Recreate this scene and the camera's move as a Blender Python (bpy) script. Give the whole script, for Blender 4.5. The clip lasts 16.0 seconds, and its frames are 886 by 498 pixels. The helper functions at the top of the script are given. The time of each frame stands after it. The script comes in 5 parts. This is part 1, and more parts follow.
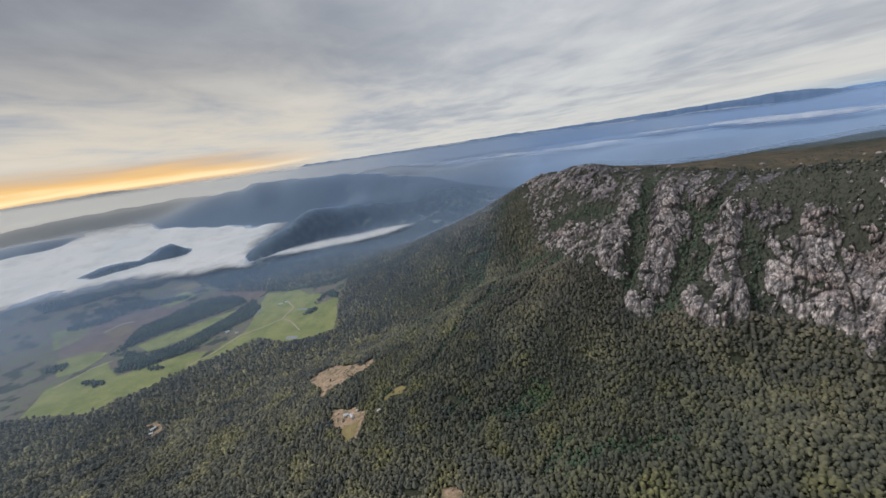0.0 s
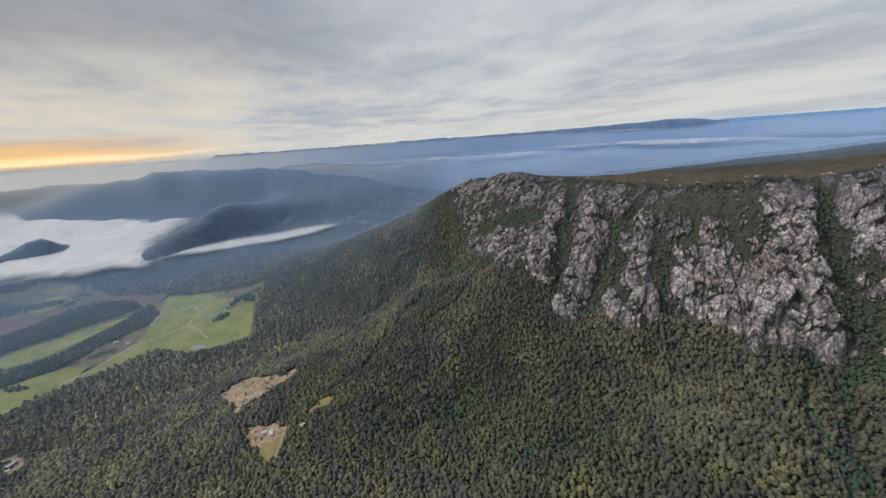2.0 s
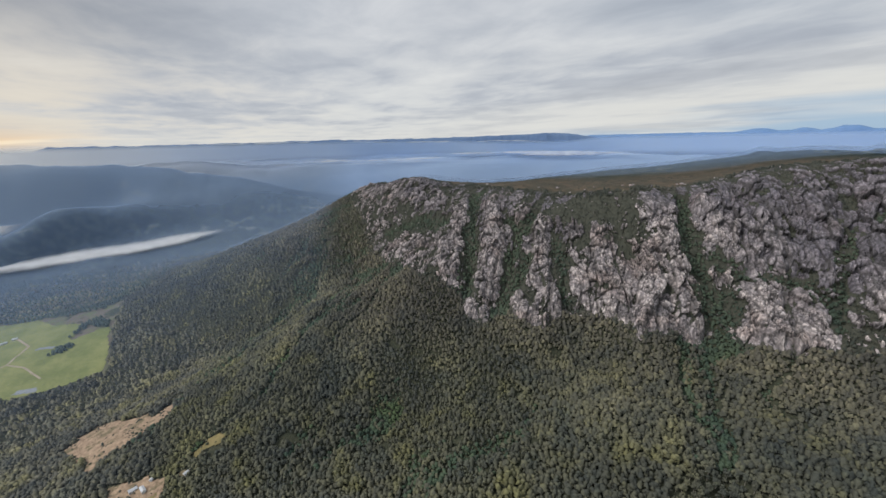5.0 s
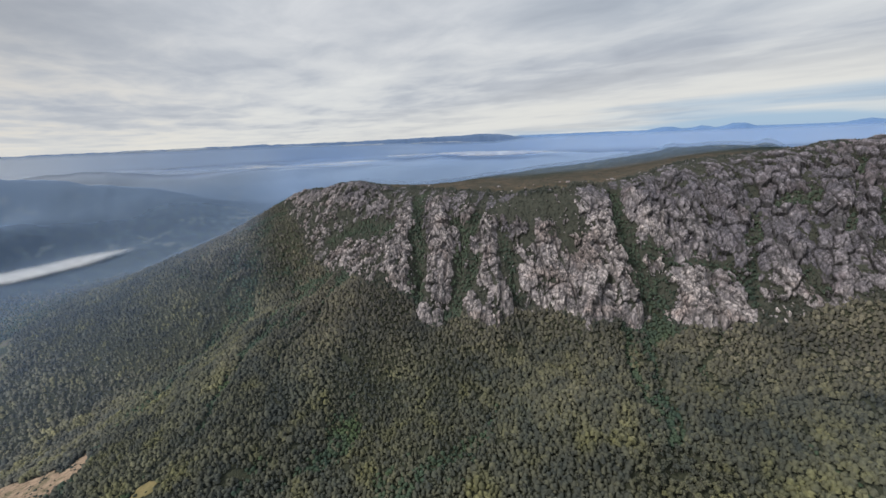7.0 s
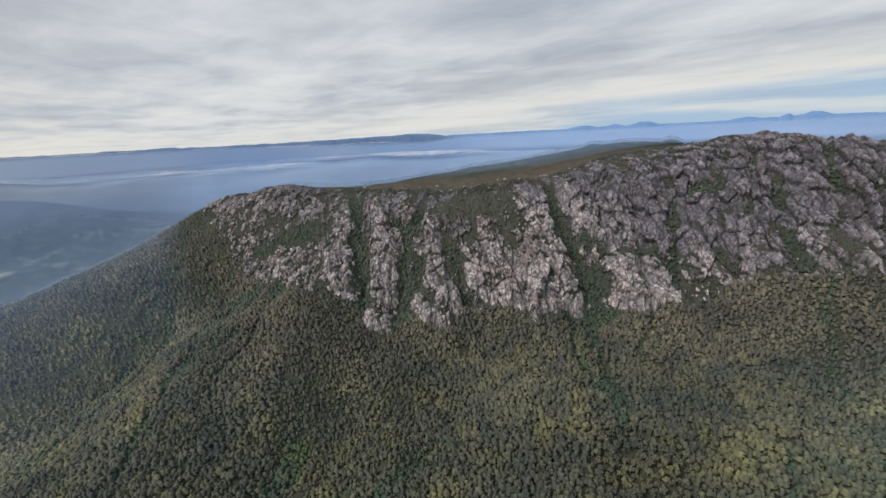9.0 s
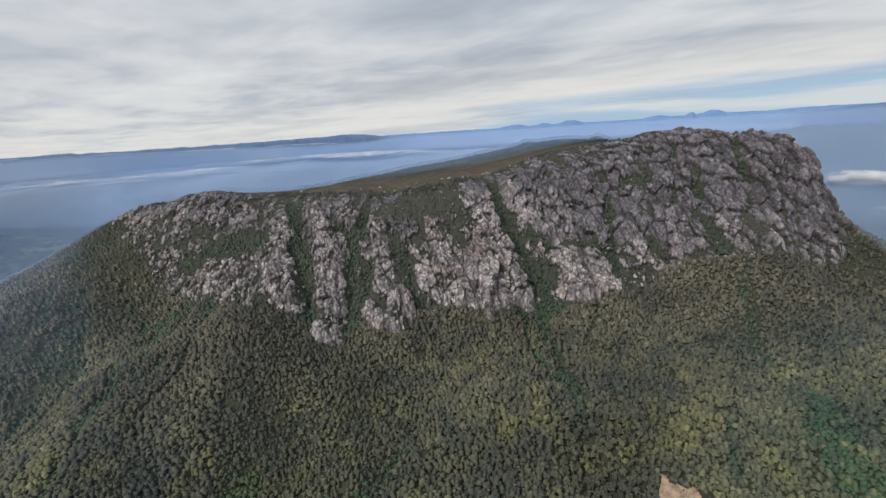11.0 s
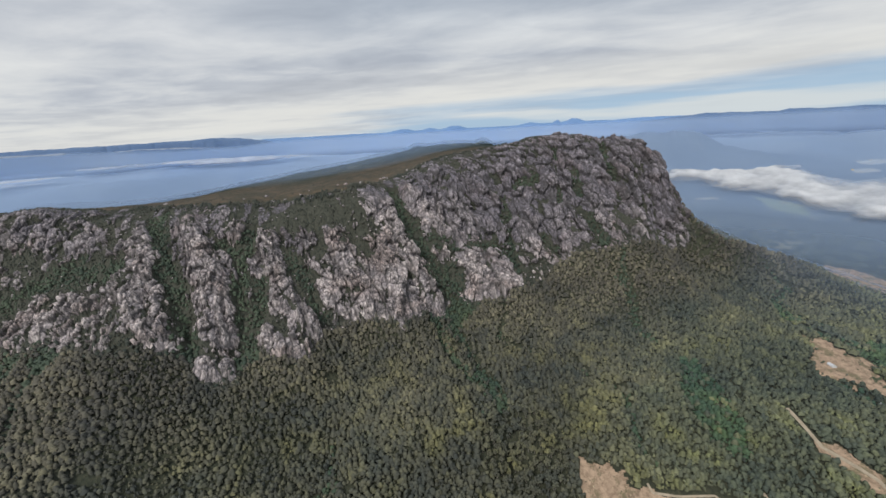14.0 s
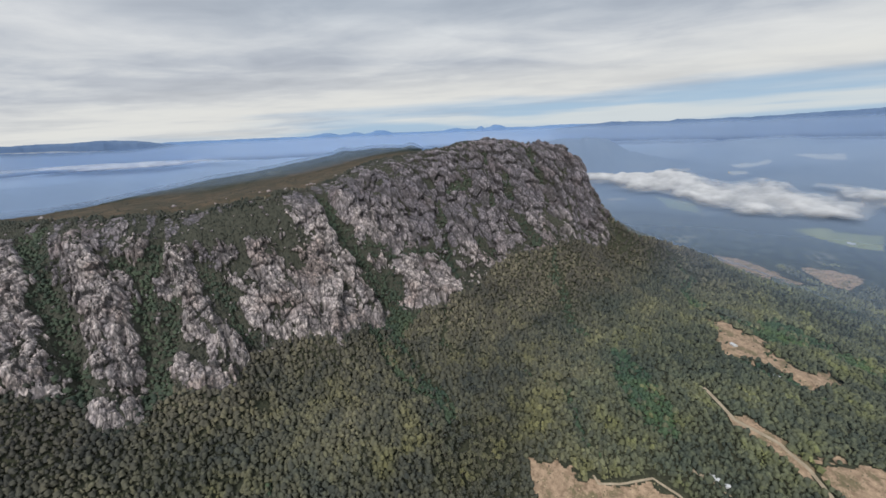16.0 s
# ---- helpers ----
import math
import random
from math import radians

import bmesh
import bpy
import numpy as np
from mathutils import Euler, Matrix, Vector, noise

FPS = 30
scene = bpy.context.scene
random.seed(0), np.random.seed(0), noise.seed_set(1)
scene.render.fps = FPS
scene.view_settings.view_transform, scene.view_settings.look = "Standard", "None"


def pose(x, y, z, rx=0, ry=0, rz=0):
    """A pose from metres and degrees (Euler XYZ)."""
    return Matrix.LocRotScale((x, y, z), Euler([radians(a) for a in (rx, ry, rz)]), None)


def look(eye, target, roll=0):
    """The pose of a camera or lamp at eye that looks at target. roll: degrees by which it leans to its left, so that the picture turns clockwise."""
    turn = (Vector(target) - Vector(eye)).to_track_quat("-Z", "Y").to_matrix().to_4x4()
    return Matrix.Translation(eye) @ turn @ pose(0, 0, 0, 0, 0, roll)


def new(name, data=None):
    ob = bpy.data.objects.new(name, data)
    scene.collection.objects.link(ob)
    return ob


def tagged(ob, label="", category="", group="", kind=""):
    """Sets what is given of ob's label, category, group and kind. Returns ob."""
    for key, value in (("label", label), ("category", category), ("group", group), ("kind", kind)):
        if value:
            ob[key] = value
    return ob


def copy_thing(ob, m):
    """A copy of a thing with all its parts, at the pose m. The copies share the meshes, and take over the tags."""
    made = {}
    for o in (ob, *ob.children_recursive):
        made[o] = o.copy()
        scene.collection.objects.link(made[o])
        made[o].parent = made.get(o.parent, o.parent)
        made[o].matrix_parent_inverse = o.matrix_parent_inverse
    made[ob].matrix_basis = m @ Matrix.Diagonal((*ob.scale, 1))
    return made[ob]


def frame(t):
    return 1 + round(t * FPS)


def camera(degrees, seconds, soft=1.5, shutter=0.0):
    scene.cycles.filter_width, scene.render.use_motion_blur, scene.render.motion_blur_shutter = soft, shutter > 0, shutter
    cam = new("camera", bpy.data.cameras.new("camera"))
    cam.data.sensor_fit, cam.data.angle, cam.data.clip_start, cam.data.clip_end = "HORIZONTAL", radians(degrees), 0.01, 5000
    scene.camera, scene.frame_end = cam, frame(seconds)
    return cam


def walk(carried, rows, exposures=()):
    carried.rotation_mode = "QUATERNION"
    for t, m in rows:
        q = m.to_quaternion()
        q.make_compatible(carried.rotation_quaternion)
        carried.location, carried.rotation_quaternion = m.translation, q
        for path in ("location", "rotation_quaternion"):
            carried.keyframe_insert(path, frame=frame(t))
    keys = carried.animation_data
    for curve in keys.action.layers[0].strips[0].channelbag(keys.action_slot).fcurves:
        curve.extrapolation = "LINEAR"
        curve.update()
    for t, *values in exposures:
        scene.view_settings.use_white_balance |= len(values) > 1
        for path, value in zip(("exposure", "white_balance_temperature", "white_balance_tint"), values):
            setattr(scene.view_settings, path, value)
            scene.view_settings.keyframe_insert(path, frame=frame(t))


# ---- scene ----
# ---- camera: carried in a small aircraft that circles a rocky mountain ----
cam = camera(97.2, 16.0, soft=1.6)
METRES, EYE, TILT, LEAN, TURN = 280.0, 800.0, -15.0, 8.0, 0.0
ROWS = [
    (0.0, 0.0, 0.0, 0.0, -0.0, 0.0, 0.0),
    (0.5, -0.0236, 0.0229, 0.0011, -2.42, 0.02, 0.37),
    (1.0, -0.0477, 0.0471, 0.0029, -5.12, 0.06, 0.35),
    (1.5, -0.07, 0.0726, 0.0045, -8.04, 0.21, -0.21),
    (2.0, -0.0861, 0.0988, 0.0068, -11.06, 0.43, -1.06),
    (2.5, -0.1056, 0.1254, 0.01, -14.09, 0.67, -1.81),
    (3.0, -0.1228, 0.1509, 0.0129, -16.92, 0.91, -2.06),
    (3.5, -0.1386, 0.1779, 0.0158, -19.5, 1.02, -1.67),
    (4.0, -0.1531, 0.2063, 0.0173, -21.88, 1.08, -0.95),
    (6.5, -0.2174, 0.3568, 0.0373, -32.8, 1.16, 3.44),
    (7.0, -0.2231, 0.3852, 0.0431, -35.15, 1.08, 4.41),
    (7.5, -0.2301, 0.4166, 0.0484, -37.6, 0.9, 5.3),
    (8.0, -0.2336, 0.4465, 0.0543, -40.02, 0.67, 6.17),
    (8.5, -0.2351, 0.4752, 0.0613, -42.37, 0.37, 7.03),
    (9.0, -0.2374, 0.5058, 0.0658, -44.67, 0.11, 7.85),
    (11.5, -0.2199, 0.6495, 0.0963, -55.93, -1.71, 11.69),
    (12.0, -0.211, 0.6764, 0.1036, -58.5, -2.13, 12.29),
    (12.5, -0.2015, 0.7031, 0.1099, -61.2, -2.6, 12.82),
    (13.0, -0.1898, 0.7309, 0.1173, -64.01, -3.14, 13.35),
    (13.5, -0.1769, 0.7588, 0.1259, -66.84, -3.7, 13.9),
    (14.0, -0.162, 0.7831, 0.1332, -69.62, -4.22, 14.45),
    (14.5, -0.1467, 0.8086, 0.1389, -72.42, -4.69, 14.98),
    (15.0, -0.1289, 0.8327, 0.1495, -75.19, -5.31, 15.38),
    (15.5, -0.1112, 0.8558, 0.1546, -77.9, -5.85, 15.69),
    (16.0, -0.0902, 0.8779, 0.1617, -80.52, -6.39, 15.93),
]
BRIGHT = [(0.0, -0.16), (4.0, -0.08), (8.0, 0.0), (16.0, 0.0)]
walk(cam, [(t, pose(0, 0, EYE, TILT, LEAN, TURN) @ pose(METRES * x, METRES * y, METRES * z, 90 + pitch, roll, yaw)) for t, x, y, z, yaw, pitch, roll in ROWS], BRIGHT)

# ---- light: overcast sky with a glow at the horizon ----
SUN_AZ, SUN_EL = radians(-74), radians(46)
world = bpy.data.worlds.new("sky")
scene.world = world
world.use_nodes = True


def node(tree, kind, **values):
    n = tree.nodes.new(kind)
    for key, value in values.items():
        if key in n.inputs:
            n.inputs[key].default_value = value
    return n


def link(tree, a, b):
    tree.links.new(a, b)


def math_node(tree, op, a, b=None, c=None, clamp=False):
    n = tree.nodes.new("ShaderNodeMath")
    n.operation, n.use_clamp = op, clamp
    for i, v in enumerate((a, b, c)):
        if v is None:
            continue
        if isinstance(v, (int, float)):
            n.inputs[i].default_value = v
        else:
            tree.links.new(v, n.inputs[i])
    return n.outputs[0]


def mix_node(tree, fac, a, b, blend="MIX"):
    n = tree.nodes.new("ShaderNodeMix")
    n.data_type, n.blend_type = "RGBA", blend
    n.clamp_factor = True
    for sock, v in ((n.inputs[0], fac), (n.inputs[6], a), (n.inputs[7], b)):
        if isinstance(v, (int, float)):
            sock.default_value = v
        elif isinstance(v, tuple):
            sock.default_value = (*v, 1) if len(v) == 3 else v
        else:
            tree.links.new(v, sock)
    return n.outputs[2]


def ramp_node(tree, fac, stops, ease="LINEAR"):
    n = tree.nodes.new("ShaderNodeValToRGB")
    n.color_ramp.interpolation = ease
    els = n.color_ramp.elements
    while len(els) < len(stops):
        els.new(0.5)
    for e, (p, c) in zip(els, stops):
        e.position = p
        e.color = (*c, 1) if isinstance(c, tuple) else (c, c, c, 1)
    if fac is not None:
        tree.links.new(fac, n.inputs[0])
    return n.outputs[0]


def range_node(tree, v, a, b, c=0.0, d=1.0, smooth=True):
    n = tree.nodes.new("ShaderNodeMapRange")
    n.interpolation_type = "SMOOTHSTEP" if smooth else "LINEAR"
    tree.links.new(v, n.inputs[0])
    for i, k in enumerate((a, b, c, d)):
        n.inputs[i + 1].default_value = k
    return n.outputs[0]


def noise_node(tree, vec, scale, detail=4.0, rough=0.5, distort=0.0):
    n = node(tree, "ShaderNodeTexNoise", Scale=scale, Detail=detail, Roughness=rough, Distortion=distort)
    if vec is not None:
        tree.links.new(vec, n.inputs["Vector"])
    return n.outputs["Fac"]


def sky_nodes():
    t = world.node_tree
    t.nodes.clear()
    out = node(t, "ShaderNodeOutputWorld")
    bg = node(t, "ShaderNodeBackground", Strength=1.0)
    sky = t.nodes.new("ShaderNodeTexSky")
    sky.sky_type, sky.sun_disc = "NISHITA", False
    sky.sun_elevation, sky.sun_rotation = SUN_EL, SUN_AZ
    sky.altitude, sky.dust_density = 900, 2.0
    coord = t.nodes.new("ShaderNodeTexCoord")
    xyz = t.nodes.new("ShaderNodeSeparateXYZ")
    link(t, coord.outputs["Generated"], xyz.inputs[0])
    up = xyz.outputs[2]
    clear = mix_node(t, 1.0, sky.outputs[0], (0.075, 0.075, 0.075), "MULTIPLY")
    # the cloud deck: directions projected onto a level sheet, so that streaks close up towards the horizon
    flat = math_node(t, "ADD", math_node(t, "MAXIMUM", up, 0.0), 0.055)
    px = math_node(t, "DIVIDE", xyz.outputs[0], flat)
    py = math_node(t, "DIVIDE", xyz.outputs[1], flat)
    deck = t.nodes.new("ShaderNodeCombineXYZ")
    link(t, px, deck.inputs[0])
    link(t, py, deck.inputs[1])
    turn = t.nodes.new("ShaderNodeMapping")
    turn.inputs["Rotation"].default_value = (0, 0, radians(28))
    turn.inputs["Scale"].default_value = (1.0, 0.68, 1.0)
    link(t, deck.outputs[0], turn.inputs[0])
    broad = noise_node(t, turn.outputs[0], 0.33, 3.0, 0.5, 0.4)
    fine = noise_node(t, turn.outputs[0], 1.5, 6.0, 0.58, 0.3)
    tone = math_node(t, "ADD", math_node(t, "MULTIPLY", broad, 0.66), math_node(t, "MULTIPLY", fine, 0.34))
    deck_col = ramp_node(t, tone, [(0.34, (0.40, 0.435, 0.495)), (0.46, (0.515, 0.55, 0.605)), (0.55, (0.64, 0.665, 0.705)), (0.66, (0.835, 0.85, 0.86))])
    # how near to the sunrise a direction is
    east = math_node(t, "ADD", math_node(t, "MULTIPLY", xyz.outputs[0], math.sin(radians(-52))), math_node(t, "MULTIPLY", xyz.outputs[1], math.cos(radians(-52))))
    warm = range_node(t, east, 0.35, 1.0)
    low = range_node(t, up, 0.30, 0.03)
    deck_col = mix_node(t, math_node(t, "MULTIPLY", range_node(t, east, 0.45, 0.97), range_node(t, up, 0.06, 0.26)), deck_col, mix_node(t, 1.0, deck_col, (0.44, 0.46, 0.50), "MULTIPLY"))
    away = math_node(t, "MULTIPLY", range_node(t, east, 0.2, -0.5), range_node(t, up, 0.10, 0.32))
    deck_col = mix_node(t, away, deck_col, mix_node(t, 1.0, deck_col, (0.78, 0.83, 0.88), "MULTIPLY"))
    pale = mix_node(t, warm, (0.72, 0.735, 0.72), (0.80, 0.70, 0.54))
    deck_col = mix_node(t, math_node(t, "MULTIPLY", low, math_node(t, "MULTIPLY", 0.75, range_node(t, tone, 0.40, 0.60))), deck_col, pale)
    # cloud edge: bands of blue sky low above the horizon, away from the sunrise
    band_in = t.nodes.new("ShaderNodeMapping")
    band_in.inputs["Scale"].default_value = (1.3, 1.3, 17.0)
    link(t, coord.outputs["Generated"], band_in.inputs[0])
    streak = noise_node(t, band_in.outputs[0], 1.0, 4.0, 0.5, 0.2)
    # the deck's lower edge climbs away from the sunrise
    over = math_node(t, "SUBTRACT", math_node(t, "ADD", up, math_node(t, "MULTIPLY", math_node(t, "SUBTRACT", streak, 0.5), 0.11)), range_node(t, east, 0.40, -1.05, -0.03, 0.066, False))
    cream = math_node(t, "MULTIPLY", range_node(t, over, 0.13, 0.02), range_node(t, over, -0.01, 0.02))
    deck_col = mix_node(t, math_node(t, "MULTIPLY", cream, 0.6), deck_col, (0.76, 0.755, 0.715))
    gap = range_node(t, over, 0.022, -0.022)
    blue = mix_node(t, range_node(t, up, 0.0, 0.10), (0.42, 0.59, 0.78), (0.31, 0.475, 0.68))
    blue = mix_node(t, 0.2, blue, clear)
    blue = mix_node(t, math_node(t, "MULTIPLY", range_node(t, streak, 0.50, 0.62), 0.8), blue, (0.68, 0.715, 0.71))
    col = mix_node(t, gap, deck_col, blue)
    # the sunrise itself: a thin burning strip below the cloud
    level = math_node(t, "ADD", up, math_node(t, "MULTIPLY", math_node(t, "SUBTRACT", streak, 0.5), 0.085))
    strip = math_node(t, "MULTIPLY", range_node(t, level, 0.066, 0.022), range_node(t, east, 0.76, 0.98))
    glow = ramp_node(t, level, [(0.0, (0.55, 0.45, 0.38)), (0.006, (0.90, 0.60, 0.30)), (0.013, (1.4, 1.08, 0.62)), (0.021, (1.05, 0.66, 0.27)), (0.034, (0.80, 0.55, 0.32)), (0.065, (0.62, 0.58, 0.50))])
    col = mix_node(t, strip, col, glow)
    # below the horizon: dull haze
    col = mix_node(t, range_node(t, up, -0.002, -0.05), col, (0.16, 0.19, 0.22))
    link(t, col, bg.inputs[0])
    link(t, bg.outputs[0], out.inputs[0])


sky_nodes()
sun = new("sun", bpy.data.lights.new("sun", "SUN"))
sun.data.energy, sun.data.angle, sun.data.color = 2.1, radians(18), (1.0, 0.975, 0.955)
sun.matrix_basis = look((0, 0, 3000), (-1000 * math.sin(SUN_AZ) * math.cos(SUN_EL), -1000 * math.cos(SUN_AZ) * math.cos(SUN_EL), 3000 - 1000 * math.sin(SUN_EL)))


# ---- noise on arrays ----
def hash_grid(ix, iy, iz, seed):
    h = (ix.astype(np.int64) * 374761393 + iy.astype(np.int64) * 668265263 + iz.astype(np.int64) * 2147483647 + seed * 974634777) & 0xFFFFFFFF
    h = ((h ^ (h >> 13)) * 1274126177) & 0xFFFFFFFF
    return ((h ^ (h >> 16)) & 0xFFFFFF) / float(0xFFFFFF)


def value2(x, y, seed=0):
    ix, iy = np.floor(x), np.floor(y)
    fx, fy = x - ix, y - iy
    fx, fy = fx * fx * (3 - 2 * fx), fy * fy * (3 - 2 * fy)
    zero = np.zeros_like(ix)
    a, b = hash_grid(ix, iy, zero, seed), hash_grid(ix + 1, iy, zero, seed)
    c, d = hash_grid(ix, iy + 1, zero, seed), hash_grid(ix + 1, iy + 1, zero, seed)
    return (a + (b - a) * fx) * (1 - fy) + (c + (d - c) * fx) * fy


def fbm(x, y, seed=0, octaves=4):
    """Noise about 0, within -1 to 1."""
    total, amp, norm = 0.0, 1.0, 0.0
    for o in range(octaves):
        total = total + amp * (value2(x * 2 ** o + 17.3 * o, y * 2 ** o - 9.1 * o, seed + o) * 2 - 1)
        norm += amp
        amp *= 0.5
    return total / norm


def cells3(p, seed=0):
    """Distance to the nearest and second nearest cell point, and the nearest cell's own random number."""
    base = np.floor(p)
    f1, f2, who = np.full(len(p), 9.0), np.full(len(p), 9.0), np.zeros(len(p))
    for dx in (-1, 0, 1):
        for dy in (-1, 0, 1):
            for dz in (-1, 0, 1):
                c = base + (dx, dy, dz)
                q = [c[:, k] + hash_grid(c[:, 0], c[:, 1], c[:, 2], seed + k) for k in range(3)]
                d = np.sqrt((q[0] - p[:, 0]) ** 2 + (q[1] - p[:, 1]) ** 2 + (q[2] - p[:, 2]) ** 2)
                near = d < f1
                f2 = np.where(near, f1, np.minimum(f2, d))
                who = np.where(near, hash_grid(c[:, 0], c[:, 1], c[:, 2], seed + 7), who)
                f1 = np.where(near, d, f1)
    return f1, f2, who


def blocks(p, size, seed):
    """Rounded blocks parted by joints: the swell of each block, the nearness of a joint, and a number of each block's own."""
    f1, f2, who = cells3(p / size, seed)
    return np.clip((f2 - f1) / 0.55, 0, 1) ** 0.6, f2 - f1, who


def smooth(v, a, b):
    s = np.clip((v - a) / (b - a), 0, 1)
    return s * s * (3 - 2 * s)


# ---- the lie of the land: spot heights of each landform, metres ----
RIM = [(509, 2280, 540), (524, 1880, 590), (545, 1640, 612), (690, 1540, 603), (700, 1400, 606), (735, 1190, 605), (815, 1070, 603),
       (890, 830, 625), (1090, 840, 632), (1130, 717, 648), (1280, 653, 681), (1430, 492, 717), (1500, 320, 741), (1530, 146, 712), (1500, 85, 708), (1455, -5, 640)]
FOOT = [(420, 1980, 500), (380, 1620, 455), (345, 1362, 400), (380, 1010, 410), (469, 901, 355), (505, 787, 370), (700, 640, 385), (827, 566, 358),
        (905, 455, 374), (1010, 402, 406), (1068, 298, 412), (1090, 180, 440), (1150, 60, 455), (1300, -30, 425), (1345, -95, 445)]
SLOPE = [(200, 1334, 345), (0, 1120, 290), (-190, 1340, 165), (-80, 894, 210), (108, 899, 255), (277, 862, 300), (61, 698, 165), (254, 625, 225),
         (375, 643, 240), (234, 795, 225), (564, 445, 275), (617, 674, 305), (517, 508, 285), (794, 316, 300), (718, 90, 262), (900, 130, 300),
         (1138, -64, 350), (917, -86, 286), (723, -82, 262), (599, 54, 228), (556, 199, 225), (46, 1806, 352), (46, 1400, 250), (-116, 752, 150), (-403, 1057, 150)]
TOP = [(1497, 1893, 561), (1995, 1824, 585), (2352, 1690, 608), (2624, 1450, 655), (1187, 940, 640), (947, 1434, 612), (2550, 961, 688), (1037, 1223, 614),
       (1700, 1200, 630), (1900, 700, 690), (800, 1700, 588), (900, 2100, 545), (1800, 250, 665), (1850, -50, 480), (1600, -165, 372), (1700, -120, 420), (1530, -60, 500), (1535, 510, 722), (1560, 620, 704), (1500, 720, 690), (1420, 800, 672), (1300, 830, 655)]
SPUR = [(396, 2409, 452), (153, 2441, 345), (-243, 2441, 236), (-788, 2330, 150), (1400, -350, 356), (1400, -560, 268), (900, -330, 262), (650, -260, 235),
        (1000, -700, 205), (2100, -500, 205), (300, 200, 150), (0, 200, 105), (-400, 500, 92), (-342, 1400, 105), (300, -500, 150), (-700, 1100, 92),
        (-700, 1700, 88), (-1200, 1900, 85), (-1200, 900, 85), (-900, 0, 85), (1700, -1300, 110), (500, -1300, 95), (-500, -900, 85), (2700, -300, 190), (600, 2800, 330), (1600, 2500, 420)]
SPOTS = np.array(RIM + FOOT + SLOPE + TOP + SPUR, float)


def bend(d2):
    return 0.5 * d2 * np.log(np.maximum(d2, 1e-9))


def fit_land():
    xy, z = SPOTS[:, :2] / 1000, SPOTS[:, 2]
    n = len(z)
    d2 = ((xy[:, None] - xy[None]) ** 2).sum(-1)
    a = np.zeros((n + 3, n + 3))
    a[:n, :n] = bend(d2) + 0.0006 * np.eye(n)
    a[:n, n:] = np.c_[np.ones(n), xy]
    a[n:, :n] = a[:n, n:].T
    return np.linalg.solve(a, np.r_[z, 0, 0, 0])


LAND = fit_land()


def massif(x, y):
    out = np.empty(x.shape)
    for i in range(0, len(x), 20000):
        p = np.c_[x[i:i + 20000], y[i:i + 20000]] / 1000
        d2 = ((p[:, None] - SPOTS[None, :, :2] / 1000) ** 2).sum(-1)
        out[i:i + 20000] = bend(d2) @ LAND[:-3] + LAND[-3] + p @ LAND[-2:]
    return out


EYE_X, EYE_Y = -40.0, 120.0


def far_land(x, y):
    """The valley floor, which climbs to the ranges all round."""
    r = np.hypot(x - EYE_X, y - EYE_Y)
    s = np.clip((r - 2150) / 2550, 0, 1.05)
    z = 85 + 628 * s ** 1.3
    roll = fbm(x / 420, y / 420, 40, 4) * 26 * smooth(r, 1600, 3000) + fbm(x / 120, y / 120, 43, 3) * 4
    return z + roll


# hills beyond the valley: azimuth, distance, height over the ground, half-widths across and along the line of sight
RIDGES = [((300, 260), [(-44, 4080, 0), (-40, 4050, 20), (-37, 4020, 50), (-35, 4000, 95), (-31, 3960, 140), (-28, 3920, 178), (-26.2, 3900, 226), (-24.6, 3880, 222), (-22.8, 3850, 208), (-16, 3720, 220), (-10, 3600, 224), (-7.6, 3550, 205), (-1.8, 3400, 178), (2, 3300, 140), (5.9, 3220, 95), (9.5, 3150, 70), (16, 3100, 0)]),
          ((95, 170), [(-31, 2800, 0), (-29.5, 2830, 36), (-26.6, 2920, 85), (-23, 3010, 125), (-21.9, 3050, 160), (-20.3, 3100, 180), (-19, 3100, 184), (-17.6, 3120, 170), (-15.6, 3140, 140), (-12, 3160, 112), (-6, 3170, 72), (2, 3150, 28), (8, 3100, 0)])]
HILLS = [(-38, 3230, 95, 110, 55), (-43, 3200, 60, 170, 45), (96, 3780, 235, 430, 230), (104, 3680, 120, 330, 220), (-9, 4250, 60, 500, 150), (12, 4100, 45, 500, 120), (30, 3900, 60, 600, 150), (118, 4100, 70, 500, 200), (-42, 4200, 70, 700, 120), (-52, 3900, 50, 500, 110), (64.6, 2640, 20, 45, 60), (74.2, 2680, 24, 60, 60)]


def creek(x, y):
    """1 along the creek lines that run down the forested slopes, 0 on the spurs between."""
    u, v = x * 0.60 - y * 0.80, x * 0.80 + y * 0.60
    return smooth(np.abs(fbm(u / 160 + fbm(u / 170, v / 170, 15, 3) * 0.9, v / 800, 13, 3)), 0.17, 0.0) * smooth(fbm(x / 230, y / 230, 19, 2), -0.35, 0.05)


